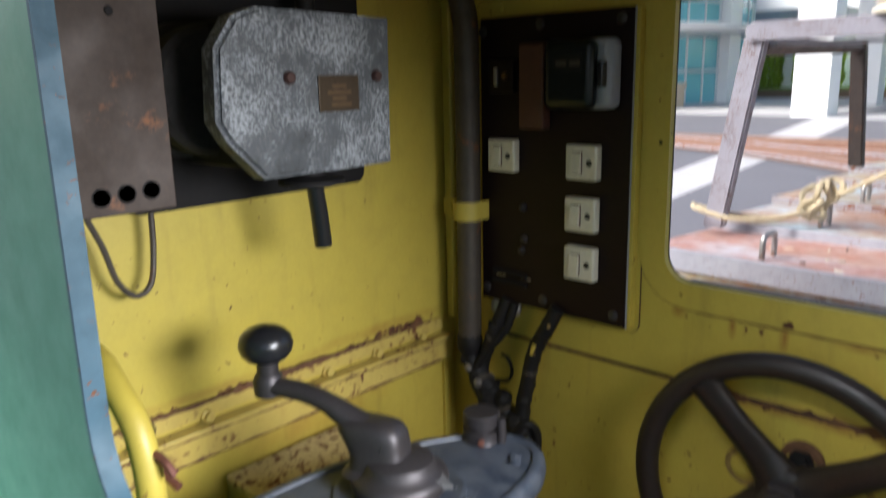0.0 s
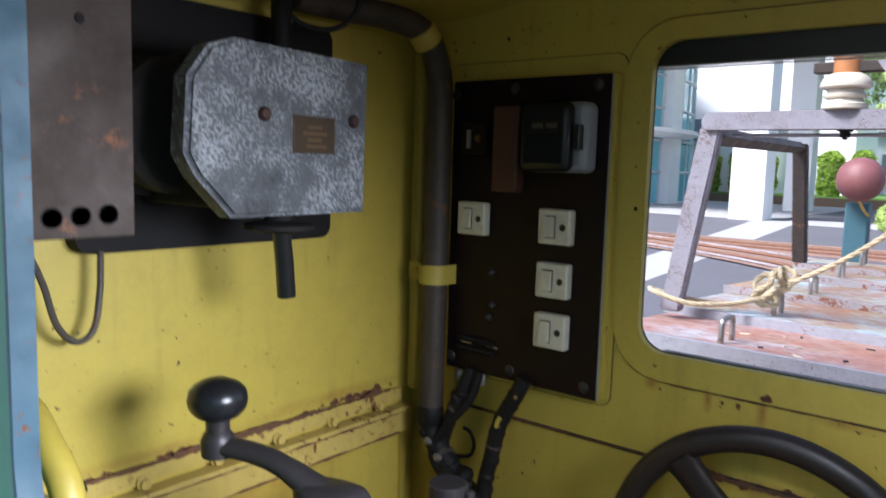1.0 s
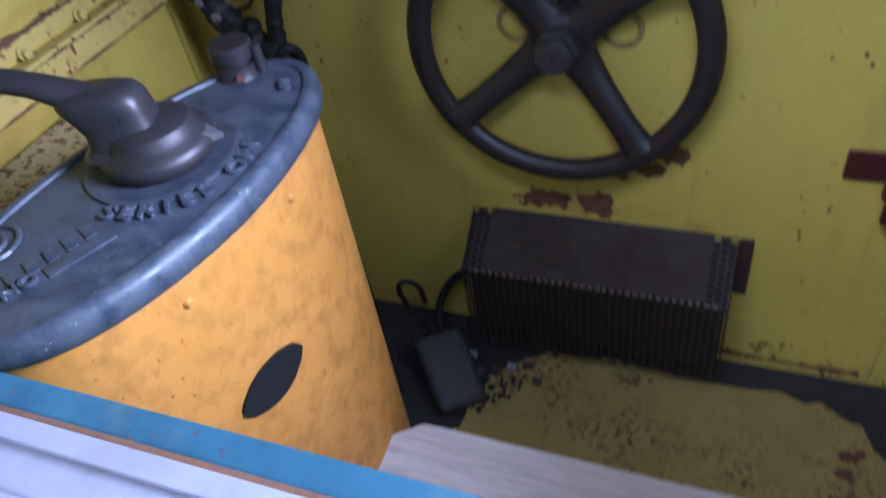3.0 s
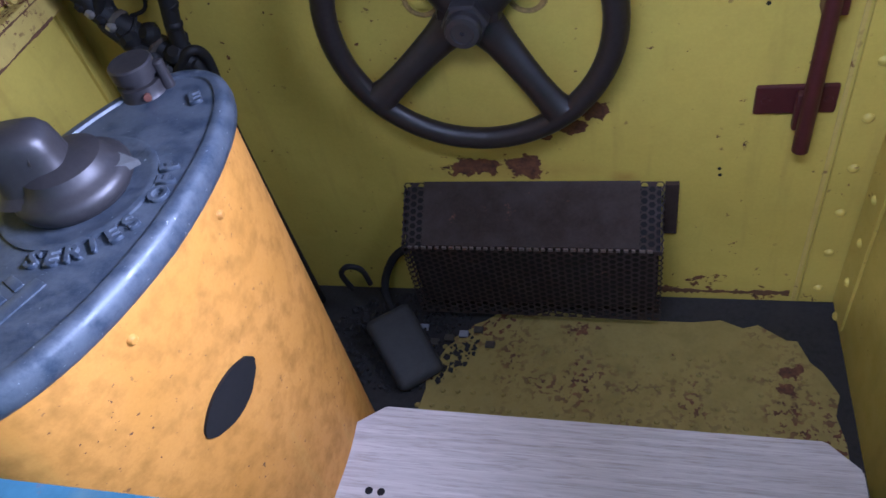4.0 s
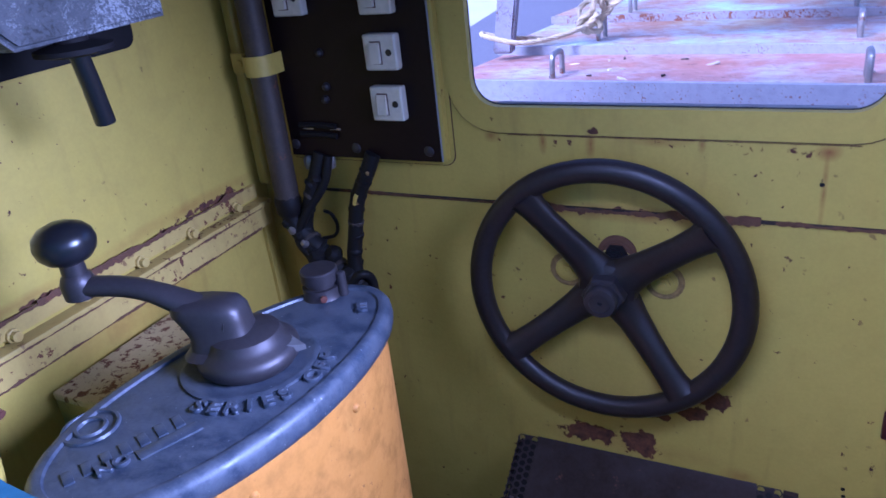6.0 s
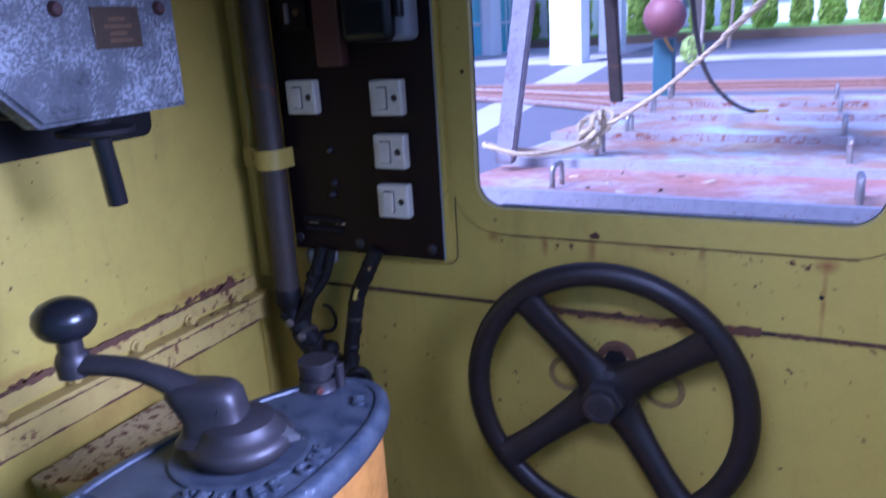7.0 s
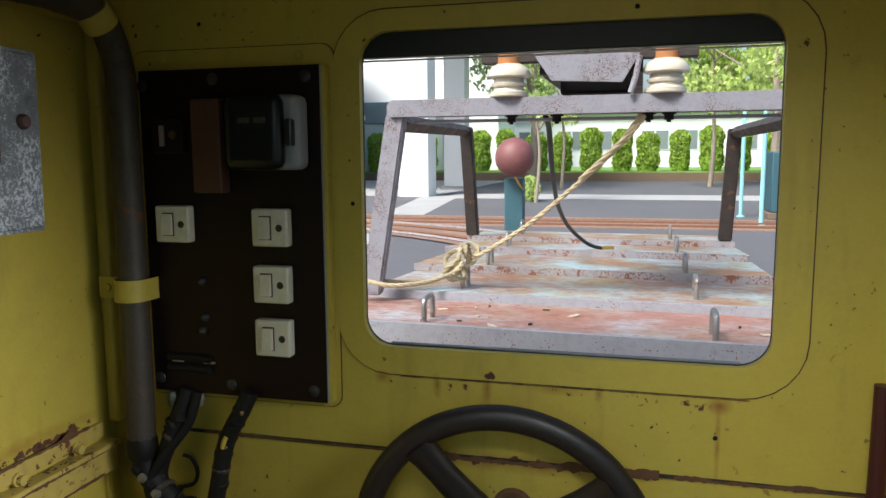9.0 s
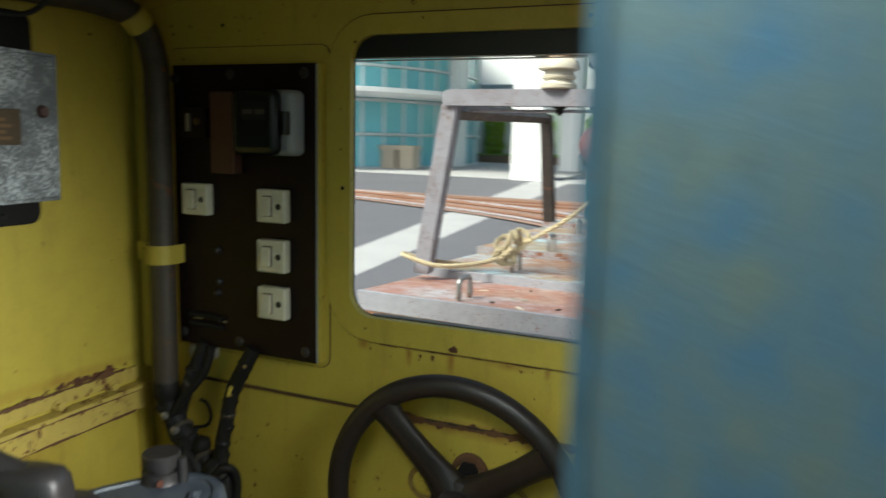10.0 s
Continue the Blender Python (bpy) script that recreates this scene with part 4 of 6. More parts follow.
bmesh.ops.bevel(bm, geom=bm.edges[:], offset=0.003, segments=2, affect="EDGES")
part("board", bm, M["wood"], plank)
for x, y in ((-0.452, 0.585), (-0.472, 0.585), (0.19, 0.62)):
    lt("screw", (x, y, 0.4600), (0, 0, 1), [(0.0065, 0), (0.006, 0.001), (0, 0.0012)], M["black"], plank, seg=10)
for x in (-0.40, 0.14):
    bx("bearer", (x - 0.02, x + 0.02, 0.49, 0.70, FLOOR - 0.002, 0.4318), M["black"], plank, 0.003)

# ---- lever rod at the right ----
rod = thing("lever_rod", (0.173, 1.13, 0.75), "maroon painted upright lever rod in wall bracket", "lever")
tb("rod", [(0.178, 1.128, 1.246), (0.176, 1.128, 1.0), (0.173, 1.128, 0.672)], [0.0115, 0.0115, 0.013], M["rod"], rod)
bx("bracket", (0.099, 0.219, FRONT - 0.009, FRONT - 0.0005, 0.722, 0.776), M["rod"], rod, 0.004)
bx("clip", (0.157, 0.189, 1.140, FRONT - 0.009, 0.700, 0.770), M["rod"], rod, 0.004)
for x in (0.115, 0.205):
    lt("screw", (x, FRONT - 0.009, 0.75), (0, -1, 0), [(0.007, 0), (0.006, 0.002), (0, 0.003)], M["rod"], rod, seg=10)
bx("guide", (0.166, 0.200, 1.136, FRONT - 0.0005, 0.905, 0.94), M["rod"], rod, 0.003)

# ---- switchboard ----
boardt = thing("switchboard", (-0.78, FRONT, 1.42), "dark brown switch panel on yellow steel backing", "switch panel")
bm = B()
slab(bm, "y", rrect(-0.962, -0.602, 1.141, 1.722, 0.02), FRONT - 0.003, FRONT - 0.0004)
part("backing", bm, M["yellow"], boardt, "yellow painted backing sheet")
bm = B()
slab(bm, "y", rrect(-0.9635, -0.6005, 1.1395, 1.7235, 0.021), FRONT - 0.0015, FRONT - 0.0003, rrect(-0.962, -0.602, 1.141, 1.722, 0.02))
part("backing_joint", bm, M["brick"], boardt)
bx("frame_box", (-0.934, -0.6090, FRONT - 0.0195, FRONT - 0.0031, 1.154, 1.688), M["yellow"], boardt, 0.001, "yellow painted box frame")
bx("panel", (-0.936, -0.617, FRONT - 0.024, FRONT - 0.0196, 1.153, 1.689), M["bakelite"], boardt, 0.001)
bx("panel_edge", (-0.6168, -0.6155, FRONT - 0.0235, FRONT - 0.0197, 1.154, 1.688), M["meterbody"], boardt, 0.0, "pale worn cut edge")
for x, z in ((-0.905, 1.706), (-0.66, 1.706), (-0.63, 1.148)):
    lt("backing_screw", (x, FRONT - 0.003, z), (0, -1, 0), [(0.008, 0), (0.007, 0.002), (0.003, 0.0035), (0, 0.0035)], M["yellow"], boardt, seg=12)
PF = FRONT - 0.024
for x, z in ((-0.93, 1.665), (-0.80, 1.672), (-0.64, 1.672), (-0.925, 1.175), (-0.79, 1.172), (-0.64, 1.172)):
    lt("panel_screw", (x, PF, z), (0, -1, 0), [(0.010, 0), (0.009, 0.002), (0.004, 0.004), (0, 0.004)], M["darkmetal"], boardt, seg=12)
for x, z in ((-0.835, 1.345), (-0.832, 1.285), (-0.838, 1.262)):
    lt("stud", (x, PF, z), (0, -1, 0), [(0.008, 0), (0.007, 0.006), (0.003, 0.009), (0, 0.009)], M["darkmetal"], boardt, seg=10)
for i in range(3):
    bx("faded_mark", (-0.90 + 0.03 * i, -0.878 + 0.03 * i, PF - 0.0008, PF + 0.0005, 1.205 - 0.012 * (i % 2), 1.209 - 0.012 * (i % 2)), M["chrome"], boardt, 0.0)
# porcelain cleat at the foot of the panel
for z in (1.196, 1.214):
    tb("cleat", [(-0.905, PF - 0.004, z), (-0.86, PF - 0.005, z + 0.001), (-0.825, PF - 0.004, z - 0.002)], 0.0055, M["black"], boardt)


def light_switch(at, worn=False):
    x, y, z = at
    s = thing("light_switch", (x, y, z), "ivory plastic rocker light switch" + (" with a cracked grimy rocker" if worn else ""), "light switch", "switches on the panel")
    bx("case", (x - 0.031, x + 0.031, y - 0.020, y, z - 0.030, z + 0.030), M["ivory"], s, 0.004, seg=3)
    bm = B()
    box(bm, x - 0.016, x + 0.004, y - 0.0215, y - 0.0195, z - 0.019, z + 0.019)
    part("recess", bm, M["brick"], s)
    bm = B()
    vs = box(bm, x - 0.0145, x + 0.0025, y - 0.025, y - 0.0205, z - 0.017, z + 0.017)
    for v in vs:
        if v.co.y < y - 0.024 and v.co.z < z:
            v.co.y -= 0.004
    part("rocker", bm, M["ivory"], s)
    lt("indicator", (x + 0.017, y - 0.020, z), (0, -1, 0), [(0.006, 0), (0.005, 0.0015), (0, 0.002)], M["knob"], s, seg=14)
    return s


for x, z in ((-0.700, 1.438), (-0.701, 1.347), (-0.701, 1.260)):
    light_switch((x, PF - 0.0002, z))
light_switch((-0.874, PF - 0.0002, 1.441), True)
# an open switch base with its works showing
ob_ = thing("open_switch", (-0.877, PF, 1.585), "dark open switch base with bare brass contacts", "switch")
bx("base", (-0.906, -0.848, PF - 0.016, PF - 0.0002, 1.555, 1.613), M["bakelite"], ob_, 0.003)
bx("contact", (-0.889, -0.881, PF - 0.021, PF - 0.016, 1.567, 1.60), M["chrome"], ob_, 0.001)
lt("contact", (-0.866, PF - 0.016, 1.585), (0, -1, 0), [(0.007, 0), (0.006, 0.004), (0, 0.005)], M["brasstext"], ob_, seg=12)
fb = thing("fuse_block", (-0.80, PF, 1.565), "brown oblong fuse block on switch panel", "fuse block")
bx("block", (-0.828, -0.775, PF - 0.026, PF - 0.0002, 1.492, 1.640), M["brick"], fb, 0.004)
mt_ = thing("electric_meter", (-0.69, PF, 1.58), "grey electric meter with dark glass cover", "meter")
bx("case", (-0.748, -0.634, PF - 0.045, PF - 0.0002, 1.529, 1.642), M["meterbody"], mt_, 0.012, seg=4)
bx("glass_cover", (-0.748, -0.652, PF - 0.066, PF - 0.045, 1.530, 1.641), M["meter"], mt_, 0.014, seg=4)
bx("register", (-0.725, -0.672, PF - 0.0672, PF - 0.064, 1.590, 1.618), M["black"], mt_, 0.001)
for i in range(2):
    bx("digits", (-0.72 + 0.026 * i, -0.70 + 0.026 * i, PF - 0.0682, PF - 0.067, 1.599, 1.607), M["pipe"], mt_, 0.0)
bx("latch", (-0.6478, -0.638, PF - 0.060, PF - 0.044, 1.565, 1.605), M["knob"], mt_, 0.002)

# ---- pipe and cables in the corner ----
pipe = thing("conduit_pipe", (-0.985, 1.115, 1.05), "grimy brown steel conduit pipe strapped in corner", "pipe")
tb("pipe", smooth_path([(-0.949, 1.113, 1.045), (-0.947, 1.113, 1.30), (-0.947, 1.113, 1.60), (-0.947, 1.107, 1.70), (-0.952, 1.072, 1.765), (-0.968, 1.00, 1.785), (-0.985, 0.90, 1.787), (-0.985, 0.80, 1.787)], 8), 0.0235, M["pipe"], pipe, seg=18)
bm = B()
arc = [(-0.949 + 0.0262 * math.cos(a), 1.113 + 0.0262 * math.sin(a)) for a in (radians(160 + 14 * k) for k in range(15))]
outer = [(-0.949 + 0.0290 * math.cos(a), 1.113 + 0.0290 * math.sin(a)) for a in (radians(160 + 14 * k) for k in range(15))]
slab(bm, "z", [(-0.921, 1.160), (-0.918, 1.160)] + outer[::-1] + [(-1.022, 1.122), (-1.022, 1.125)] + arc, 1.314, 1.350)
part("strap", bm, M["yellow"], pipe, "yellow painted pipe strap")
lt("strap_screw", (-1.004, 1.122, 1.332), (0, -1, 0), [(0.007, 0), (0.006, 0.003), (0, 0.004)], M["yellow"], pipe, seg=10)
lt("collar", (-0.9515, 1.083, 1.752), (-0.05, -0.72, 0.69), [(0.026, 0), (0.0275, 0.004), (0.0275, 0.028), (0.026, 0.032)], M["yellow"], pipe)
lt("fitting", (-0.949, 1.113, 1.045), (0, 0, 1), [(0.020, -0.01), (0.0262, 0), (0.0262, 0.026), (0.024, 0.034)], M["cable"], pipe, seg=10)
bundle = thing("cable_bundle", (-0.92, 1.12, 0.9), "tangled black cables hanging below switch panel", "cables")
tb("cable", smooth_path([(-0.947, 1.113, 1.05), (-0.942, 1.113, 1.02), (-0.916, 1.115, 0.985), (-0.872, 1.115, 0.945), (-0.835, 1.11, 0.90), (-0.815, 1.105, 0.82), (-0.81, 1.10, 0.6), (-0.80, 1.10, 0.26)]), [0.021] * 20 + [0.019] * 37, M["cable"], bundle)
tb("cable", smooth_path([(-0.752, 1.135, 1.165), (-0.765, 1.13, 1.135), (-0.794, 1.125, 1.078), (-0.808, 1.12, 1.01), (-0.818, 1.115, 0.94), (-0.800, 1.11, 0.86), (-0.79, 1.10, 0.6), (-0.78, 1.10, 0.26)]), 0.0145, M["cable"], bundle)
tb("cable", smooth_path([(-0.872, 1.14, 1.16), (-0.885, 1.13, 1.12), (-0.903, 1.122, 1.07), (-0.922, 1.12, 1.01), (-0.905, 1.10, 0.96), (-0.86, 1.095, 0.92), (-0.835, 1.09, 0.84), (-0.83, 1.09, 0.5), (-0.82, 1.09, 0.26)]), 0.013, M["cable"], bundle)
tb("cable", smooth_path([(-0.855, 1.14, 1.155), (-0.87, 1.13, 1.10), (-0.912, 1.11, 1.04), (-0.930, 1.10, 0.99), (-0.885, 1.09, 0.945), (-0.85, 1.085, 0.885), (-0.80, 1.10, 0.93), (-0.785, 1.12, 0.90), (-0.79, 1.11, 0.80)]), 0.009, M["cable"], bundle)
tb("loop_wire", smooth_path([(-0.888, 1.14, 1.04), (-0.872, 1.14, 1.035), (-0.862, 1.14, 1.012), (-0.868, 1.135, 0.992), (-0.895, 1.13, 0.985)]), 0.0035, M["cable"], bundle, seg=8)
tb("yellowed_tape", smooth_path([(-0.786, 1.113, 1.092), (-0.790, 1.112, 1.085), (-0.794, 1.112, 1.072)]), 0.0042, M["yellow"], bundle, "flaked yellow paint on cable", seg=8)
for k in range(11):
    a = rng.uniform(0, 6)
    c = (-0.845 + 0.050 * math.cos(a), 1.105 + rng.uniform(-0.02, 0.01), 0.86 + 0.011 * k)
    lt("tape_knot", c, (rng.uniform(-1, 1), 0.3, rng.uniform(-1, 1)), [(0.010, 0), (0.019, 0.008), (0.020, 0.02), (0.011, 0.03)], M["cable"], bundle, seg=9)
# lumpy tape and old paint on the cable runs
WRAPS = ((smooth_path([(-0.916, 1.115, 0.985), (-0.872, 1.115, 0.945), (-0.835, 1.11, 0.90), (-0.815, 1.105, 0.82)], 5), 0.021),
         (smooth_path([(-0.765, 1.13, 1.135), (-0.794, 1.125, 1.078), (-0.808, 1.12, 1.01), (-0.818, 1.115, 0.94)], 5), 0.0145),
         (smooth_path([(-0.885, 1.13, 1.12), (-0.903, 1.122, 1.07), (-0.922, 1.12, 1.01), (-0.905, 1.10, 0.96)], 5), 0.013))
for run, r in WRAPS:
    for a, b in zip(run[::2], run[1::2]):
        d = (b - a) + Vector((rng.uniform(-0.006, 0.006), rng.uniform(-0.006, 0.006), rng.uniform(-0.006, 0.006)))
        h = rng.uniform(0.008, 0.02)
        lt("tape_wrap", a, d, [(r * 0.9, 0), (r * rng.uniform(1.03, 1.2), h * 0.25), (r * rng.uniform(1.03, 1.2), h * 0.7), (r * 0.9, h)], M["cable"] if rng.random() < 0.8 else M["pipe"], bundle, seg=9)
for k in range(7):
    run, r = WRAPS[k % 3]
    q = run[rng.randrange(len(run))] + Vector((rng.uniform(-0.6, 0.6) * r, -r * 1.02, rng.uniform(-0.008, 0.008)))
    lt("paint_fleck", q, (rng.uniform(-0.4, 0.4), -1, 0.2), [(rng.uniform(0.002, 0.005), -0.002), (0.002, 0.0015), (0, 0.002)], M["stain"] if k % 3 else M["pipe"], bundle, seg=6)
for k in range(5):
    c = (-0.955 + 0.012 * k, 1.10, 1.03 - 0.013 * k)
    lt("flaked_fitting", c, (0.7, -0.4, -0.6), [(0.006, 0), (0.010, 0.004), (0.009, 0.012), (0.004, 0.016)], M["chrome"] if k % 2 else M["cable"], bundle, seg=8)
for x, z in ((-0.905, 1.125), (-0.885, 1.12), (-0.860, 1.128)):
    lt("gland", (x, 1.148, z), (0, 0, 1), [(0.010, 0), (0.012, 0.008), (0.012, 0.02), (0.008, 0.026)], M["chrome"], bundle, seg=8)

# ---- breaker on the left wall ----
breaker = thing("circuit_breaker", (LEFT, 0.69, 1.58), "old flaking grey line breaker on black wall board", "breaker")
bm = B()
slab(bm, "x", rrect(0.475, 0.905, 1.408, 1.752, 0.02), LEFT + 0.0005, LEFT + 0.03)
part("back_board", bm, M["black"], breaker)
bx("iron_body", (LEFT + 0.03, -0.827, 0.56, 0.80, 1.475, 1.665), M["black"], breaker, 0.01)
lt("coil", (LEFT + 0.03, 0.565, 1.575), (1, 0, 0), [(0.088, 0), (0.092, 0.01), (0.092, 0.035), (0.074, 0.040), (0.074, 0.060), (0.086, 0.065), (0.086, 0.10), (0.078, 0.108), (0.03, 0.11)], M["soot"], breaker, "sooty round blow-out coil", 40)
bm = B()
oct_ = [(0.775, 1.468), (0.779, 1.668), (0.565, 1.674), (0.530, 1.662), (0.503, 1.625), (0.498, 1.540), (0.512, 1.515), (0.560, 1.466)]
slab(bm, "x", oct_, -0.826, -0.795)
bmesh.ops.bevel(bm, geom=[e for e in bm.edges if all(v.co.x > -0.80 for v in e.verts)], offset=0.006, segments=3, affect="EDGES")
part("cover", bm, M["cover"], breaker, "flaking grey painted cast cover")
bx("name_plate", (-0.7955, -0.7925, 0.646, 0.714, 1.545, 1.592), M["brass"], breaker, 0.001, "dark brass maker's plate")
for k, (a, b, z) in enumerate(((0.668, 0.692, 1.578), (0.66, 0.70, 1.570), (0.668, 0.692, 1.562), (0.666, 0.70, 1.554))):
    bx("plate_line", (-0.7926, -0.7921, a, b, z - 0.0022, z + 0.0022), M["brasstext"], breaker, 0.0)
for y in (0.602, 0.748):
    lt("cover_screw", (-0.7955, y, 1.590), (1, 0, 0), [(0.009, 0), (0.0085, 0.004), (0.006, 0.007), (0, 0.0075)], M["screwhead"], breaker, seg=14)
lt("disc", (-0.845, 0.665, 1.448), (0, 0, 1), [(0.03, -0.006), (0.046, -0.002), (0.046, 0.004), (0.02, 0.010), (0.016, 0.03)], M["black"], breaker, seg=28)
tb("handle", [(-0.845, 0.668, 1.452), (-0.852, 0.680, 1.40), (-0.857, 0.688, 1.352), (-0.857, 0.688, 1.350)], [0.0120, 0.0125, 0.0130, 0.0115], M["knob"], breaker, "black rod handle", seg=16)
# lead from the ceiling pipe down to the breaker
tb("lead", smooth_path([(-0.985, 0.80, 1.787), (-0.975, 0.775, 1.785), (-0.965, 0.762, 1.76), (-0.955, 0.755, 1.70), (-0.95, 0.75, 1.66)]), 0.015, M["cable"], breaker)
tb("thin_lead", smooth_path([(-0.90, 0.86, 1.80), (-0.905, 0.855, 1.76), (-0.93, 0.83, 1.735), (-0.955, 0.79, 1.74), (-0.965, 0.765, 1.765)]), 0.0045, M["cable"], breaker, seg=8)

# steel plate with holes beside it
plate = thing("resistor_cover", (-0.76, 0.36, 1.45), "brown rusty steel cover plate with round holes", "cover plate")
bx("sheet", (-0.754, -0.750, 0.300, 0.4145, 1.458, 1.737), M["brownplate"], plate, 0.0015)
bx("rim", (LEFT + 0.0005, -0.7545, 0.300, 0.4135, 1.4575, 1.475), M["brownplate"], plate, 0.002)
bx("dark_case", (LEFT + 0.0005, -0.756, 0.302, 0.405, 1.476, 1.735), M["black"], plate, 0.003)
for y, z in ((0.388, 1.4795), (0.362, 1.4785), (0.336, 1.4775), (0.372, 1.712), (0.342, 1.712)):
    lt("hole", (-0.7502, y, z), (1, 0, 0), [(0.0100, -0.001), (0.0100, 0.0006), (0.0085, 0.0007), (0.0085, 0.0002), (0, 0.0002)], M["black"], plate, seg=18)
lt("bolt", (-0.750, 0.399, 1.705), (1, 0, 0), [(0.014, 0), (0.013, 0.004), (0.008, 0.005), (0.007, 0.002), (0, 0.002)], M["wornsteel"], plate, seg=18)
lt("screw", (-0.750, 0.365, 1.657), (1, 0, 0), [(0.005, 0), (0.004, 0.0015), (0, 0.002)], M["black"], plate, seg=10)
hose = thing("wire_loop", (-1.0, 0.5, 1.4), "thin grey-brown cable hanging in a loop", "cable")
tb("wire", smooth_path([(-1.0, 0.415, 1.415), (-0.998, 0.43, 1.375), (-0.995, 0.443, 1.325), (-0.995, 0.466, 1.300), (-0.998, 0.490, 1.312), (-1.0, 0.500, 1.36), (-1.0, 0.502, 1.412)]), 0.0042, M["pipe"], hose, seg=8)

# yellow bent guard tube and copper ends near the rear jamb
yt = thing("guard_tube", (-0.80, 0.36, 1.1), "yellow painted bent guard tube with rust specks", "tube")
tb("tube", smooth_path([(-0.93, 0.37, 1.262), (-0.88, 0.365, 1.258), (-0.835, 0.36, 1.240), (-0.795, 0.36, 1.210), (-0.778, 0.36, 1.165), (-0.776, 0.36, 1.11), (-0.80, 0.36, 1.02), (-0.86, 0.36, 0.90), (-0.90, 0.36, 0.6), (-0.92, 0.36, 0.25)]), 0.0165, M["yellow"], yt)
cw = thing("copper_ends", (-0.80, 0.37, 1.17), "brown copper wire ends poking past guard tube", "wires")
tb("wire", smooth_path([(-0.90, 0.40, 1.19), (-0.83, 0.38, 1.196), (-0.79, 0.365, 1.185), (-0.755, 0.37, 1.175), (-0.742, 0.375, 1.16)]), 0.0055, M["copper"], cw, seg=8)
tb("wire", smooth_path([(-0.90, 0.40, 1.16), (-0.83, 0.385, 1.168), (-0.79, 0.38, 1.15), (-0.757, 0.385, 1.135)]), 0.0055, M["copper"], cw, seg=8)
lt("clamp", (-0.825, 0.375, 1.190), (1, 0, 0), [(0.012, 0), (0.014, 0.004), (0.014, 0.018), (0.010, 0.022)], M["cable"], cw, seg=8)

# small shelf on the left wall
shelf = thing("wall_shelf", (-0.95, 0.72, 0.96), "small rust-spotted yellow steel shelf on wall", "shelf")
bx("top", (LEFT + 0.0225, -0.865, 0.585, 0.835, 0.952, 0.966), M["shelf"], shelf, 0.004)
bm = B()
slab(bm, "y", [(LEFT + 0.0005, 0.9515), (-0.875, 0.9515), (-0.905, 0.88), (LEFT + 0.0005, 0.62)], 0.60, 0.82)
part("bracket_box", bm, M["ledge"], shelf)

# ---- foot clutter by the controller ----
pedal = thing("foot_pedal", (-0.56, 0.98, FLOOR), "grimy grey steel foot pedal beside controller", "pedal")
bm = B()
box(bm, -0.052, 0.052, -0.085, 0.085, 0.0, 0.035, 0.017, 3)
o = part("tread", bm, M["grimypedal"], pedal)
o.matrix_world = Matrix.Translation((-0.545, 0.975, FLOOR + 0.03)) @ Matrix.Rotation(radians(38), 4, "Z") @ Matrix.Rotation(radians(20), 4, "X")
tb("arm", smooth_path([(-0.56, 1.03, 0.27), (-0.60, 1.08, 0.33), (-0.57, 1.12, 0.40), (-0.50, 1.14, 0.43)]), 0.009, M["black"], pedal)
tb("ring", smooth_path([(-0.66, 1.06, 0.36), (-0.665, 1.05, 0.42), (-0.645, 1.05, 0.445), (-0.62, 1.055, 0.43), (-0.615, 1.06, 0.38)]), 0.006, M["black"], pedal, seg=8)
rub = tagged(new("floor_rubble"), "dark grit and rubble heaped in floor corner", "rubble", kind="stuff")
bm = B()
for k in range(700):
    a, r = rng.uniform(0, 6.28), rng.random() ** 0.6
    x, y = -0.57 + 0.17 * r * math.cos(a), 1.02 + 0.13 * r * math.sin(a)
    if not (y < FRONT - 0.01):
        continue
    s = rng.uniform(0.003, 0.010)
    c = Vector((x, y, FLOOR - 0.004 + s * 0.5 + 0.03 * (1 - r) * rng.random()))
    q = Euler((rng.uniform(0, 3), rng.uniform(0, 3), rng.uniform(0, 3))).to_matrix()
    vs = [bm.verts.new(c + q @ (Vector(v) * s)) for v in ((1, 0, 0), (-0.8, 0.3, 0), (0, 0.9, 0.2), (0, -1, 0), (0.1, 0, 0.7), (0, 0.1, -0.7))]
    for f in ((0, 2, 4), (2, 1, 4), (1, 3, 4), (3, 0, 4), (2, 0, 5), (1, 2, 5), (3, 1, 5), (0, 3, 5)):
        bm.faces.new([vs[i] for i in f])
part("grit", bm, M["soot"], rub, smooth=False)
for k in range(9):
    bx("flake", (-0.62 + 0.03 * k, -0.60 + 0.03 * k, 1.0 + 0.012 * (k % 4), 1.016 + 0.012 * (k % 4), FLOOR + 0.012, FLOOR + 0.018), M["pale"] if k % 3 == 0 else M["pipe"], rub, 0.002)

# ---- the hood outside ----
hood = thing("engine_hood", (-0.39, 3.4, 0.3), "faded pale blue rusty engine hood of locomotive", "hood")
RY = [2.030, 2.520, 3.140, 3.765, 4.300, 4.900]
HZ = 1.07
bx("lower_deck", (-1.16, 0.38, 1.20, 2.079, 0.30, 0.985), M["hood"], hood, 0.01)
bx("hood_body", (-1.06, 0.35, 2.08, 4.90, 0.30, HZ - 0.042), M["hood"], hood, 0.01)


def sheared(bm, x0, x1, profile, shear=-0.045):
    """A prism of a (y, z) profile across the hood, set slightly askew to it."""
    ends = [[bm.verts.new((x, y + shear * x, z)) for y, z in profile] for x in (x0, x1)]
    n = len(profile)
    for k in range(n):
        bm.faces.new((ends[0][k], ends[0][(k + 1) % n], ends[1][(k + 1) % n], ends[1][k]))
    bm.faces.new(ends[0][::-1])
    bm.faces.new(ends[1])


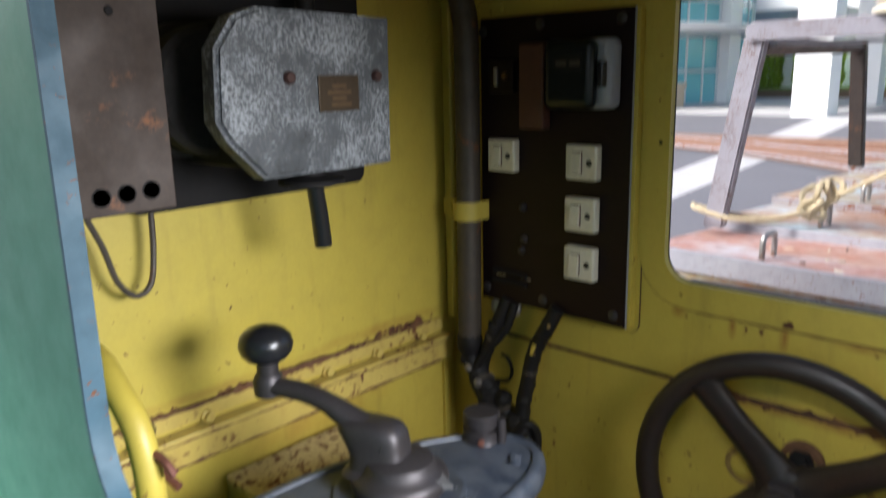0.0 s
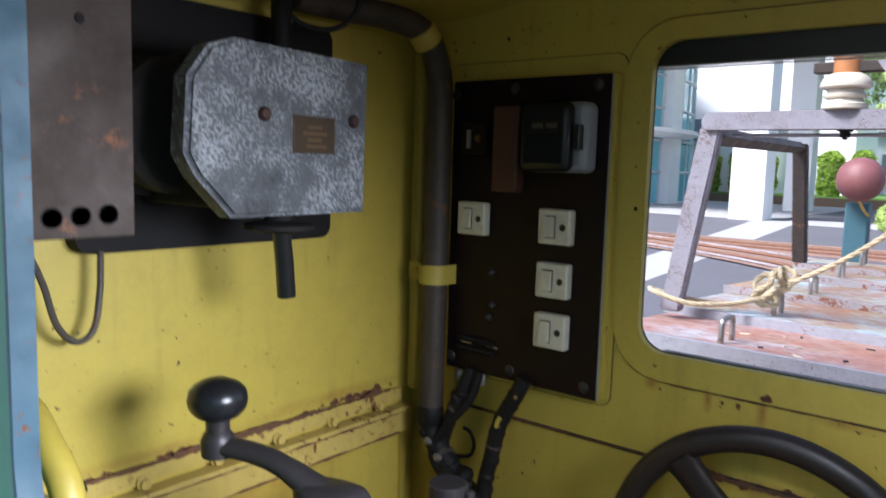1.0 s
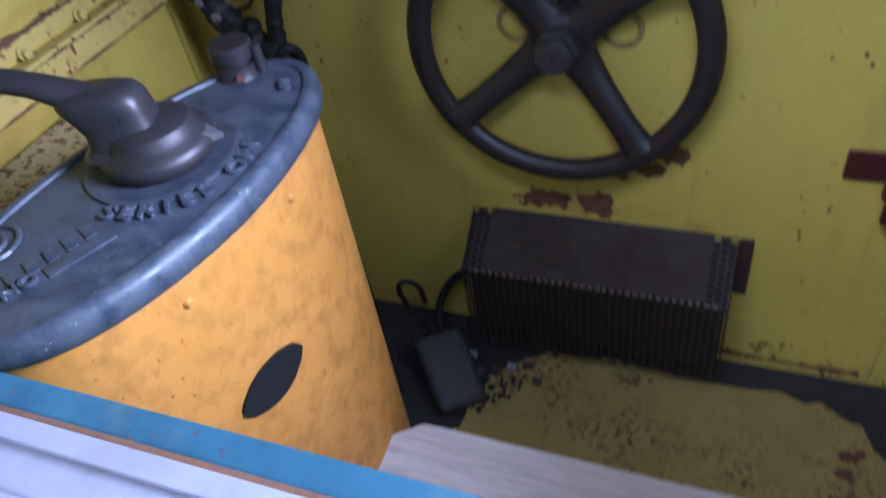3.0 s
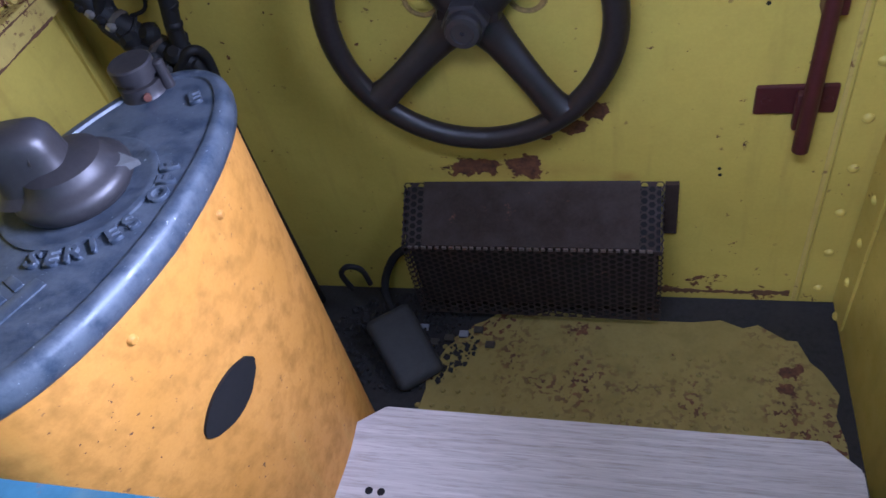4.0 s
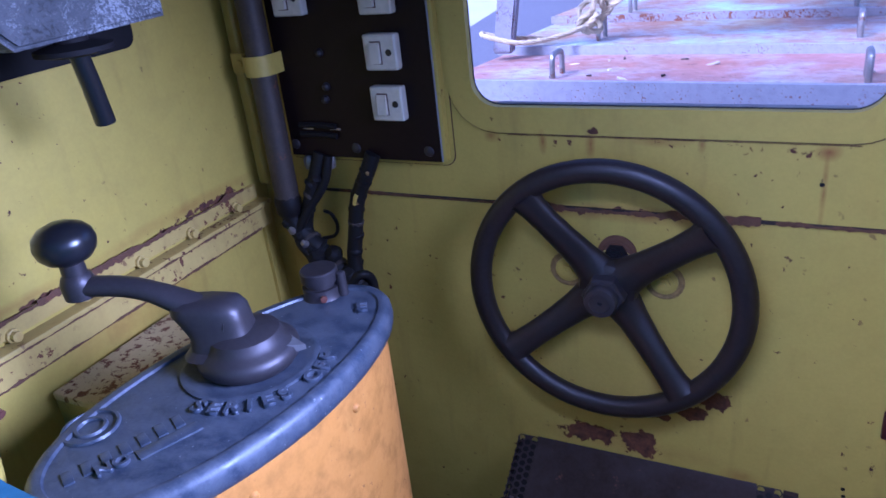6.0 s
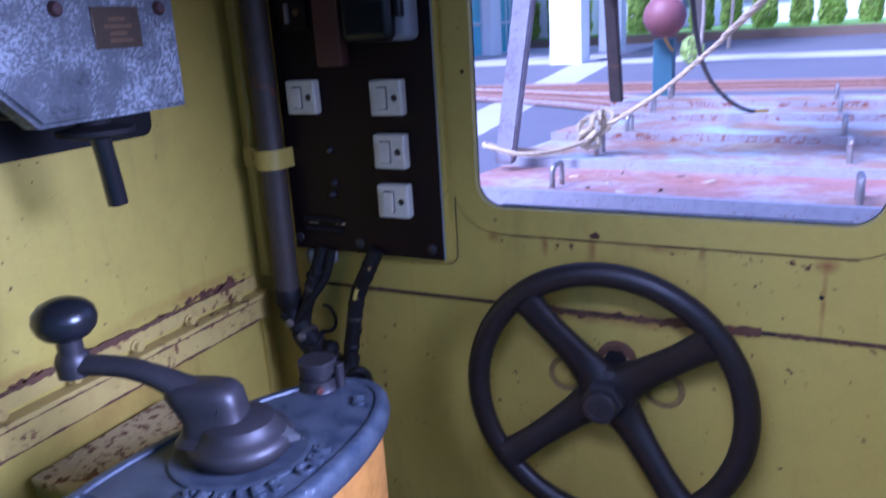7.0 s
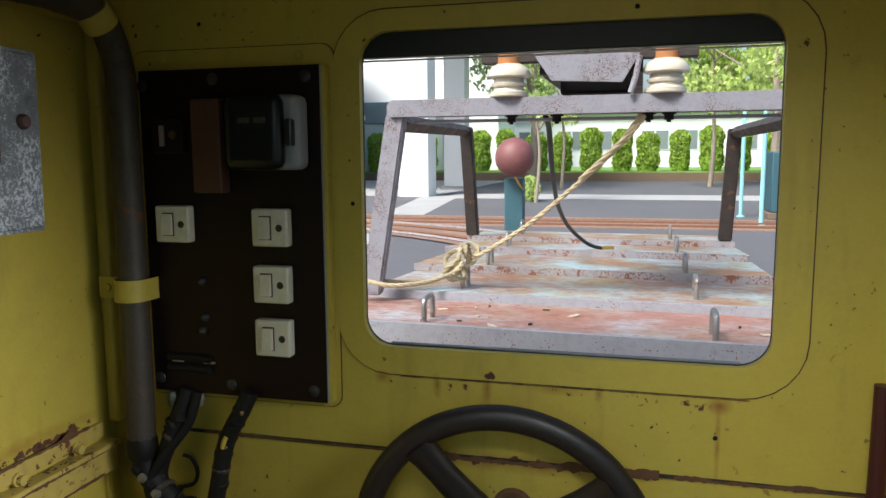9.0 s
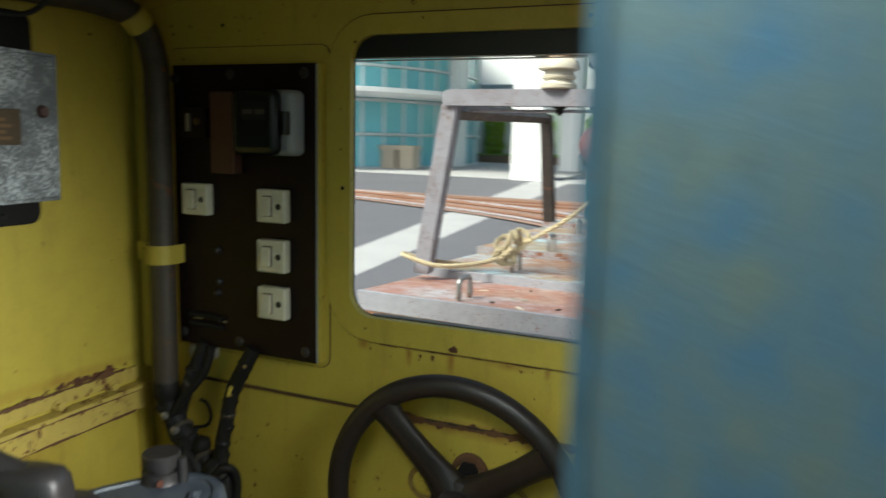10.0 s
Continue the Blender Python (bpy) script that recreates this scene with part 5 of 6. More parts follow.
FEET = ((-0.737, 2.108, 0.059, 2.063), (-0.757, 2.680, 0.050, 2.640), (-0.777, 3.250, 0.045, 3.190), (-0.812, 3.930, 0.039, 3.850), (-0.840, 4.600, 0.030, 4.440))
for k in range(5):
    y0, y1 = RY[k], RY[k + 1]
    xl, xr = -1.075 - 0.012 * k, 0.385 - 0.008 * k
    drop = 0.030
    bm = B()
    sheared(bm, xl, xr, [(y0 + 0.005, HZ - 0.008), (y0 + 0.005, HZ), (y1 + 0.02, HZ - drop), (y1 + 0.02, HZ - drop - 0.008)])
    part("plate", bm, M["hoodrust" if k == 0 else "hood"], hood, smooth=False)
    bm = B()
    sheared(bm, xl - 0.008 * (k % 2), xr + 0.012 * (k % 3) - 0.01, [(y0, HZ - (0.060 if k == 0 else 0.0285)), (y0, HZ + 0.001), (y0 + 0.012, HZ + 0.0025), (y0 + 0.012, HZ - (0.060 if k == 0 else 0.0285))])
    part("lip", bm, M["ridge"] if k < 2 else M["rustlip"], hood, "folded grey edge of hood plate", smooth=False)
    for i in (0, 2):
        x, yn = FEET[k][i], FEET[k][i + 1]
        h, z0 = 0.062, HZ - 0.012
        pts = smooth_path([(x, yn, z0), (x, yn, HZ + h * 0.66), (x, yn + 0.014, HZ + h), (x, yn + 0.076, HZ + h), (x, yn + 0.09, HZ + h * 0.66), (x, yn + 0.09, z0)], 4)
        tb("handle", pts, 0.0085, M["chrome"], hood, "bent rod lifting handle", seg=10)

deb = tagged(new("hood_debris"), "dry leaf scraps and paint flakes on hood", "debris", kind="stuff")
rd = random.Random(8)
for k in range(16):
    px, py, s = rd.uniform(-0.85, 0.2), rd.uniform(2.09, 2.47), rd.uniform(0.008, 0.022)
    bm = B()
    q = Euler((rd.uniform(-0.2, 0.2), rd.uniform(-0.2, 0.2), rd.uniform(0, 6))).to_matrix()
    vs = [bm.verts.new(Vector((px, py, HZ - 0.030 * (py - 2.03) / 0.51 + 0.004)) + q @ Vector((s * a, s * c * 0.5, h))) for h in (-0.002, 0.002) for a, c in ((-1, 0), (-0.2, -0.8), (1, -0.1), (0.3, 0.9))]
    for f in ((3, 2, 1, 0), (4, 5, 6, 7), (0, 1, 5, 4), (1, 2, 6, 5), (2, 3, 7, 6), (3, 0, 4, 7)):
        bm.faces.new([vs[i] for i in f])
    part("flake", bm, M["insulator"] if k % 3 else M["gantrydark"], deb, smooth=False)
chassis = thing("locomotive_frame", (-0.39, 2.6, 0), "dark steel locomotive underframe below cab and hood", "underframe")
bx("frame", (-1.0, 0.24, 0.30, 4.9, 0.0, 0.135), M["black"], chassis, 0.01)
bx("hood_frame", (-1.1, 0.32, 1.3, 4.9, 0.1355, 0.2995), M["black"], chassis, 0.01)

# ---- gantry over the hood ----
gantry = thing("pantograph_gantry", (-0.35, 3.4, HZ), "rusty steel gantry on hood carrying pantograph", "gantry")
FLb, FLt, FRb, FRt = (-1.03, 2.47, HZ), (-0.930, 2.47, 1.685), (0.43, 2.47, HZ), (0.335, 2.47, 1.685)
RLb, RLt, RRb, RRt = (-1.095, 4.38, HZ), (-1.105, 4.25, 1.70), (0.312, 4.38, HZ), (0.328, 4.25, 1.67)


def angle_leg(name, a, b, w, d, material, parent):
    a, b = Vector(a), Vector(b)
    bm = B()
    vs = [bm.verts.new(p + Vector((x, y, 0))) for p in (a, b) for x, y in ((-w, -d), (w, -d), (w, d), (-w, d))]
    for q in ((3, 2, 1, 0), (4, 5, 6, 7), (0, 1, 5, 4), (1, 2, 6, 5), (2, 3, 7, 6), (3, 0, 4, 7)):
        bm.faces.new([vs[i] for i in q])
    bmesh.ops.bevel(bm, geom=bm.edges[:], offset=0.006, segments=2, affect="EDGES")
    return part(name, bm, material, parent)


angle_leg("leg", FLb, FLt, 0.034, 0.022, M["gantry"], gantry)
angle_leg("leg", FRb, FRt, 0.034, 0.022, M["gantry"], gantry)
angle_leg("leg", RLb, RLt, 0.034, 0.03, M["gantrydark"], gantry)
angle_leg("leg", RRb, RRt, 0.034, 0.03, M["gantrydark"], gantry)
bm = B()
slab(bm, "y", rrect(-0.955, 0.36, 1.672, 1.728, 0.026), 2.435, 2.50)
bmesh.ops.bevel(bm, geom=[e for e in bm.edges if e.calc_length() > 0.5], offset=0.006, segments=2, affect="EDGES")
part("cross_beam", bm, M["gantry"], gantry)
for a, b in ((FLt, RLt), (FRt, RRt)):
    bm = B()
    tube(bm, [(a[0], a[1] + 0.03, a[2] - 0.03), (b[0], b[1], b[2] - 0.02)], 0.03, 4)
    part("side_beam", bm, M["gantrydark"], gantry)
bx("top_flange", (-0.88, 0.30, 2.501, 2.56, 1.655, 1.664), M["ridge"], gantry, 0.002)
for x in (-0.545, -0.40, -0.12, -0.06):
    hexbolt("bolt", (x, 2.47, 1.672), (0, 0, -1), 0.014, 0.022, M["black"], gantry)
for x in (-0.553, -0.072):
    ins = thing("insulator", (x, 2.47, 1.728), "cream ribbed porcelain insulator on gantry beam", "insulator", "insulators on the gantry")
    prof = [(0.058, 0), (0.061, 0.004), (0.061, 0.016), (0.050, 0.021), (0.046, 0.031), (0.055, 0.035), (0.0565, 0.042), (0.049, 0.047), (0.046, 0.060), (0.060, 0.0605),
            (0.0685, 0.065), (0.0685, 0.074), (0.060, 0.091), (0.043, 0.103), (0.030, 0.104)]
    lt("porcelain", (x, 2.47, 1.7282), (0, 0, 1), prof, M["insulator"], ins, seg=32)
    lt("cap", (x, 2.47, 1.832), (0, 0, 1), [(0.038, 0), (0.038, 0.05), (0.03, 0.055)], M["orangepost"], ins, "orange rusty cap", 20)
panto = thing("pantograph", (-0.31, 2.5, 1.83), "rusty steel pantograph base frame on insulators", "pantograph")
bm = B()
slab(bm, "y", [(-0.475, 1.862), (-0.415, 1.775), (-0.20, 1.765), (-0.15, 1.850)], 2.44, 2.452)
part("front_plate", bm, M["gantry"], panto)
bx("frame_bar", (-0.64, 0.02, 2.452, 2.50, 1.835, 1.865), M["gantrydark"], panto, 0.003)
bx("underframe", (-0.40, -0.18, 2.56, 2.95, 1.74, 1.83), M["black"], panto, 0.01)
for x in (-0.44, -0.16):
    bx("side_bar", (x - 0.02, x + 0.02, 2.50, 4.1, 1.80, 1.86), M["gantrydark"], panto, 0.003)
for k in range(5):
    x = -0.42 + 0.065 * k
    tb("linkage", [(x, 2.52, 1.87), (x + 0.02, 2.75, 1.92), (x, 3.2, 1.96)], 0.012, M["gantrydark"], panto, seg=8)
tb("spring", [(-0.15, 2.43, 1.84), (-0.16, 2.425, 1.78), (-0.175, 2.42, 1.73)], 0.009, M["gantry"], panto, seg=8)

# ---- rope: from the beam, down to a knot on a handle, round the left leg ----
rope = thing("hemp_rope", (-0.78, 2.7, HZ), "old tan hemp rope knotted on hood handle", "rope")


def twisted(name, pts, r, parent, turns=70):
    path = smooth_path(pts, 14)
    length = sum((b - a).length for a, b in zip(path, path[1:]))
    for s in range(3):
        run, out = 0.0, []
        for i, p in enumerate(path):
            d = (path[min(i + 1, len(path) - 1)] - path[max(i - 1, 0)]).normalized()
            u, w = frame_axes(d)
            if i:
                run += (p - path[i - 1]).length
            a = run * turns + s * 2.094
            out.append(p + (u * math.cos(a) + w * math.sin(a)) * r * 0.52)
        tb(name, out, r * 0.62, M["rope"], parent, seg=6)


def dense(pts, n):
    return smooth_path(pts, n)


twisted("strand", dense([(-0.13, 2.46, 1.665), (-0.20, 2.50, 1.58), (-0.34, 2.56, 1.45), (-0.52, 2.62, 1.30), (-0.70, 2.66, 1.185)], 5), 0.0078, rope)
twisted("strand", dense([(-0.142, 2.462, 1.668), (-0.196, 2.492, 1.592), (-0.268, 2.526, 1.522), (-0.33, 2.55, 1.466)], 5), 0.0075, rope, 50)
twisted("strand", dense([(-0.76, 2.67, 1.15), (-0.86, 2.60, 1.10), (-0.96, 2.53, 1.105), (-1.06, 2.46, 1.13), (-1.085, 2.42, 1.145), (-1.05, 2.385, 1.14), (-0.94, 2.40, 1.115), (-0.84, 2.50, 1.115), (-0.77, 2.62, 1.13)], 5), 0.0078, rope)
for c, rad, tilt in (((-0.775, 2.665, 1.165), 0.042, 0.3), ((-0.745, 2.66, 1.185), 0.036, 1.2), ((-0.79, 2.66, 1.135), 0.036, 2.2), ((-0.725, 2.67, 1.205), 0.026, 0.8), ((-0.755, 2.63, 1.135), 0.030, 1.8)):
    q = Euler((1.2, tilt, tilt * 0.5)).to_matrix()
    twisted("knot", dense([Vector(c) + q @ Vector((rad * math.cos(a), rad * math.sin(a), 0.014 * math.sin(2 * a))) for a in (2 * math.pi * k / 9 for k in range(10))], 3), 0.0090, rope)
hz = thing("air_hose", (-0.40, 3.3, 1.3), "black rubber air hose with brass end", "hose")
hp = smooth_path([(-0.441, 2.52, 1.668), (-0.443, 2.62, 1.64), (-0.450, 2.74, 1.57), (-0.462, 2.92, 1.475), (-0.480, 3.3, 1.325), (-0.462, 3.66, 1.195), (-0.390, 3.86, 1.098), (-0.323, 3.92, 1.068)])
tb("hose", hp, 0.0095, M["hosem"], hz)
tb("hose_end", [(-0.323, 3.92, 1.068), (-0.266, 3.95, 1.066)], 0.012, M["gold"], hz, "brass hose coupling")
# red float on a teal post beyond the hood
post = thing("float_post", (-0.96, 5.12, 0), "teal post holding a faded red float ball", "post")
bx("post", (-1.03, -0.905, 5.06, 5.18, 0.0, 1.385), M["teal"], post, 0.008)
lt("ball", (-0.95, 5.0, 1.525), (0, 0, 1), [(0.0001, -0.13)] + [(0.13 * math.cos(a), 0.13 * math.sin(a)) for a in (radians(-75 + 12.5 * k) for k in range(13))] + [(0.0001, 0.13)], M["ball"], post, "faded red float ball", 32)
tb("cord", smooth_path([(-0.945, 4.98, 1.40), (-0.92, 5.02, 1.34), (-0.90, 5.05, 1.31)]), 0.008, M["gold"], post, seg=8)


# ---- the yard ----
def ground_material(name, col, var, scale):
    m, nt, b = nodes_of(name)
    p = place(nt)
    n1, n2 = noise_fac(nt, p, 0.35 * scale, 6), noise_fac(nt, p, 14 * scale, 6, 0.75)
    c = mix(nt, ramp(nt, n1, 0.3, 0.7, 0, var), col, tuple(v * 1.5 for v in col))
    c = mix(nt, ramp(nt, n2, 0.4, 0.7, 0, var), c, tuple(v * 0.6 for v in col))
    nt.links.new(c, b.inputs["Base Color"])
    b.inputs["Roughness"].default_value = 0.85
    bump(nt, b, n2, 0.3, 0.01)
    return m


M["asphalt"] = ground_material("grey_asphalt", (0.105, 0.102, 0.116), 0.35, 1)
M["concrete"] = ground_material("pale_concrete", (0.37, 0.36, 0.365), 0.3, 2)
M["rustyballast"] = ground_material("rusty_ballast", (0.24, 0.15, 0.115), 0.9, 1.6)
M["lawn"] = ground_material("lawn_green", (0.16, 0.30, 0.05), 0.5, 4)
M["stonecap"] = ground_material("beige_stone", (0.50, 0.42, 0.33), 0.3, 2)
M["kerb"] = ground_material("brown_kerb", (0.16, 0.11, 0.075), 0.5, 2)
M["white"] = plain("white_render", (0.86, 0.86, 0.86), 0.6, var=0.05, scale2=0.4)
M["glassblue"] = plain("blue_facade_glass", (0.20, 0.54, 0.62), 0.12, var=0.25, scale2=0.5, spec=0.6)
M["mullion"] = plain("pale_mullion", (0.62, 0.68, 0.70), 0.4)
M["darkwin"] = plain("grey_window_pane", (0.22, 0.25, 0.26), 0.12)
M["roofgrey"] = plain("grey_roof", (0.28, 0.30, 0.34), 0.6)
M["bark"] = plain("tree_bark", (0.34, 0.28, 0.22), 0.9, var=0.5)
M["cyan"] = plain("pale_cyan_paint", (0.30, 0.62, 0.70), 0.5)
M["yellowp"] = plain("yellow_panel", (0.75, 0.55, 0.05), 0.5)
M["railsteel"] = metal("rusty_rail", (0.22, 0.11, 0.07), 0.55, 0.4, 0.4)


def leaf_material(name, col):
    m, nt, b = nodes_of(name)
    g = nt.nodes.new("ShaderNodeNewGeometry")
    c = mix(nt, g.outputs["Random Per Island"], tuple(v * 0.55 for v in col), tuple(v * 1.5 for v in col))
    nt.links.new(c, b.inputs["Base Color"])
    b.inputs["Roughness"].default_value = 0.6
    tr = nt.nodes.new("ShaderNodeBsdfTranslucent")
    nt.links.new(c, tr.inputs["Color"])
    mx = nt.nodes.new("ShaderNodeMixShader")
    mx.inputs[0].default_value = 0.45
    nt.links.new(b.outputs[0], mx.inputs[1])
    nt.links.new(tr.outputs[0], mx.inputs[2])
    nt.links.new(mx.outputs[0], nt.nodes["Material Output"].inputs["Surface"])
    return m


M["hedgeleaf"] = leaf_material("conifer_leaf", (0.38, 0.52, 0.09))
M["treeleaf"] = leaf_material("tree_leaf", (0.55, 0.66, 0.22))
M["hillleaf"] = leaf_material("hill_leaf", (0.46, 0.58, 0.22))

bm = B()
vs = [bm.verts.new(p) for p in ((-900, -900, 0), (900, -900, 0), (900, 900, 0), (-900, 900, 0))]
bm.faces.new(vs)
tagged(part("ground", bm, M["asphalt"]), "wide grey asphalt yard", "ground", kind="structure")


def strip(name, label, dims, material, category="pavement"):
    bm = B()
    box(bm, *dims)
    return tagged(part(name, bm, material), label, category, kind="structure")


# tracks crossing beyond the hood
tracks = tagged(strip("track_bed", "rusty ballast bed of narrow railway", (-40, 40, 15.7, 17.3, -0.02, 0.02), M["rustyballast"], "track"), kind="structure")
for y in (16.1, 16.86):
    bx("rail", (-40, 40, y - 0.03, y + 0.03, 0.0, 0.07), M["railsteel"], tracks, 0.01)
CURVE = smooth_path([(-16, 17.6, 0), (-10, 16.6, 0), (-6.5, 15.4, 0), (-3.6, 13.9, 0), (-1.2, 11.6, 0), (0.2, 9.0, 0), (0.6, 6.4, 0)], 8)


def beside(path, off, z):
    """A line beside a path, off metres to its left."""
    out = []
    for i, p in enumerate(path):
        d = (path[min(i + 1, len(path) - 1)] - path[max(i - 1, 0)]).normalized()
        out.append(Vector((p.x - d.y * off, p.y + d.x * off, z)))
    return out


bm = B()
ea, eb = [[bm.verts.new(p) for p in beside(CURVE, w, 0.026)] for w in (0.95, -0.95)]
for k in range(len(CURVE) - 1):
    bm.faces.new((ea[k], eb[k], eb[k + 1], ea[k + 1]))
part("branch_bed", bm, M["rustyballast"], tracks)
for off in (0.72, 0.38, -0.38, -0.72):
    tb("branch_rail", beside(CURVE, off, 0.05), 0.035, M["railsteel"] if abs(off) < 0.5 else M["rustlip"], tracks, seg=6)
strip("kerb_track", "low rust-stained edging beside railway", (-40, 40, 17.4, 17.7, 0.0, 0.06), M["rustyballast"], "kerb")
# white line running away to the columns
bm = B()
vs = [bm.verts.new(p) for p in ((-4.6, 6.0, 0.005), (-3.9, 6.0, 0.005), (-6.6, 27.0, 0.005), (-8.0, 27.0, 0.005))]
bm.faces.new(vs)
tagged(part("pavement_line", bm, M["concrete"]), "pale concrete strip across asphalt", "pavement", kind="structure")
strip("pavement_walk", "pale concrete walk across the yard", (-7, 40, 25.5, 28.3, 0.0, 0.012), M["concrete"])
strip("kerb_far", "brown kerb in front of the lawn", (-60, 60, 42.0, 42.6, 0.0, 0.45), M["kerb"], "kerb")
strip("lawn", "bright green lawn strip behind the kerb", (-60, 60, 42.6, 56, 0.0, 0.50), M["lawn"], "lawn")
strip("pavement_left", "pale paving before glass building", (-40, -7.5, 26.5, 42, 0.0, 0.014), M["concrete"])


def leaf_cloud(bm, rnd, centre, radii, count, size, shape=None):
    for _ in range(count):
        while True:
            v = Vector((rnd.uniform(-1, 1), rnd.uniform(-1, 1), rnd.uniform(-1, 1)))
            if 0.25 < v.length < 1:
                break
        v = v.normalized() * (v.length ** 0.4)
        k = shape(v.z) if shape else 1
        c = Vector(centre) + Vector((v.x * radii[0] * k, v.y * radii[1] * k, v.z * radii[2]))
        q = Euler((rnd.uniform(0, 6), rnd.uniform(0, 6), rnd.uniform(0, 6))).to_matrix()
        s = size * rnd.uniform(0.6, 1.4)
        bm.faces.new([bm.verts.new(c + q @ (Vector(w) * s)) for w in ((1, 0, 0), (0, 0.6, 0.1), (-1, 0, 0), (0, -0.6, 0.1))])


def conifer(x, y, h, w, seed):
    rnd = random.Random(seed)
    t = thing("hedge_tree", (x, y, 0.5), "clipped columnar green conifer on the lawn", "conifer", "row of conifers")
    tb("trunk", [(x, y, 0.48), (x, y, 0.5 + h * 0.6)], [0.09, 0.03], M["bark"], t, seg=7)
    bm = B()
    for _ in range(2600):
        u, a = rnd.random(), rnd.uniform(0, 6.2832)
        rad = w * min(1, 0.75 + 1.2 * u, 2.6 * (1.03 - u) ** 0.55) * (0.93 + 0.09 * math.sin(3 * a + seed) + 0.07 * math.sin(9 * u + 2 * a)) * rnd.uniform(0.78, 1.03)
        c = Vector((x + rad * math.cos(a), y + rad * math.sin(a), 0.52 + h * u))
        q = Euler((rnd.uniform(0, 6), rnd.uniform(0, 6), rnd.uniform(0, 6))).to_matrix()
        s = 0.10 * rnd.uniform(0.6, 1.4)
        bm.faces.new([bm.verts.new(c + q @ (Vector(v) * s)) for v in ((1, 0, 0), (0, 0.6, 0.1), (-1, 0, 0), (0, -0.6, 0.1))])
    part("crown", bm, M["hedgeleaf"], t, smooth=False)


for k in range(17):
    conifer(-15.9 + 1.62 * k + 0.1 * math.sin(k * 2.3), 44.0, 2.25 + 0.18 * math.sin(k * 1.7), 0.59 + 0.05 * math.cos(k * 3.1), k)


def tree(x, y, h, spread, seed, leaf="treeleaf", n=2600, label="slender young tree with light green leaves", size=0.14, girth=0.14):
    rnd = random.Random(seed)
    t = thing("tree", (x, y, 0.0), label, "tree")
    bm = B()
    tube(bm, smooth_path([(x, y, 0), (x + 0.1, y, h * 0.3), (x - 0.05, y, h * 0.6), (x, y, h * 0.9)], 5), [girth * (1 - 0.05 * i) * h / 6 for i in range(16)], 8)
    for k in range(9):
        a, z = rnd.uniform(0, 6.28), h * rnd.uniform(0.38, 0.8)
        tube(bm, smooth_path([(x, y, z), (x + spread * 0.4 * math.cos(a), y + spread * 0.4 * math.sin(a), z + h * 0.08), (x + spread * 0.8 * math.cos(a), y + spread * 0.8 * math.sin(a), z + h * 0.18)], 3), [0.05 * h / 6 * (1 - 0.12 * i) for i in range(7)], 5)
    part("trunk", bm, M["bark"], t)
    bm = B()
    for k in range(16):
        a, r = rnd.uniform(0, 6.28), spread * rnd.random() ** 0.5
        z = h * rnd.uniform(0.45, 1.0)
        rr = spread * rnd.uniform(0.28, 0.5)
        leaf_cloud(bm, rnd, (x + r * math.cos(a) * (1.25 - z / h * 0.6), y + r * math.sin(a), z), (rr, rr, rr * 0.7), n // 16, size)
    part("crown", bm, M[leaf], t, smooth=False)


tree(2.85, 35.6, 7.5, 1.9, 3, girth=0.09)
tree(5.0, 33, 9.0, 3.4, 5, n=4200)
tree(-3.34, 23.7, 5.2, 0.7, 7, "hillleaf", 1100, size=0.08, girth=0.075)
tree(-3.5, 33, 6.5, 0.9, 8, n=900, size=0.1, girth=0.075)
tree(-5.2, 36, 9.5, 2.6, 9, "hillleaf", 3600, "tall tree with dark green leaves")
tree(8.5, 40, 10, 4.0, 11, n=4200)
bushes = thing("shrub", (-3.6, 24.2, 0), "small leafy green shrub at tree foot", "shrub")
bm = B()
leaf_cloud(bm, random.Random(2), (-3.6, 24.2, 0.42), (0.34, 0.34, 0.42), 500, 0.06)
part("leaves", bm, M["treeleaf"], bushes, smooth=False)

# wooded hill far behind
hill = tagged(new("hill"), "distant wooded green hillside", "hill", kind="stuff")
bm = B()
rnd = random.Random(21)
for k in range(150):
    x = rnd.uniform(-30, 90)
    z = max(2, 6 + 10 * math.exp(-((x - 35) / 26) ** 2)) * rnd.random() ** 0.6
    leaf_cloud(bm, rnd, (x, 100 + rnd.uniform(0, 20), z), (5, 4, 3.4), 130, 0.7)
part("woods", bm, M["hillleaf"], hill, smooth=False)


def wall_building(name, label, x0, x1, y0, y1, h, rows, cols, z_first, win_w, win_h, step_z, x_start=None):
    t = thing(name, ((x0 + x1) / 2, y0, 0), label, "building")
    bx("wall", (x0, x1, y0, y1, 0, h), M["white"], t, 0.02)
    bx("roof", (x0 - 0.4, x1 + 0.4, y0 - 0.5, y1 + 0.4, h, h + 0.25), M["roofgrey"], t, 0.03)
    sx = (x1 - x0) / cols
    for i in range(rows):
        for j in range(cols):
            cx, cz = x0 + sx * (j + 0.5), z_first + step_z * i
            w = bx("window", (cx - win_w / 2, cx + win_w / 2, y0 - 0.06, y0 - 0.01, cz, cz + win_h), M["mullion"], t, 0.01)
            for s in (-1, 1):
                bx("pane", (cx + s * win_w / 4 - win_w * 0.21, cx + s * win_w / 4 + win_w * 0.21, y0 - 0.075, y0 - 0.061, cz + 0.08, cz + win_h - 0.08), M["darkwin"], w, 0.0)
    return t


wall_building("long_building", "long white single-storey building with window row", -16, 45, 58, 66, 4.4, 1, 20, 1.7, 2.0, 1.5, 3)
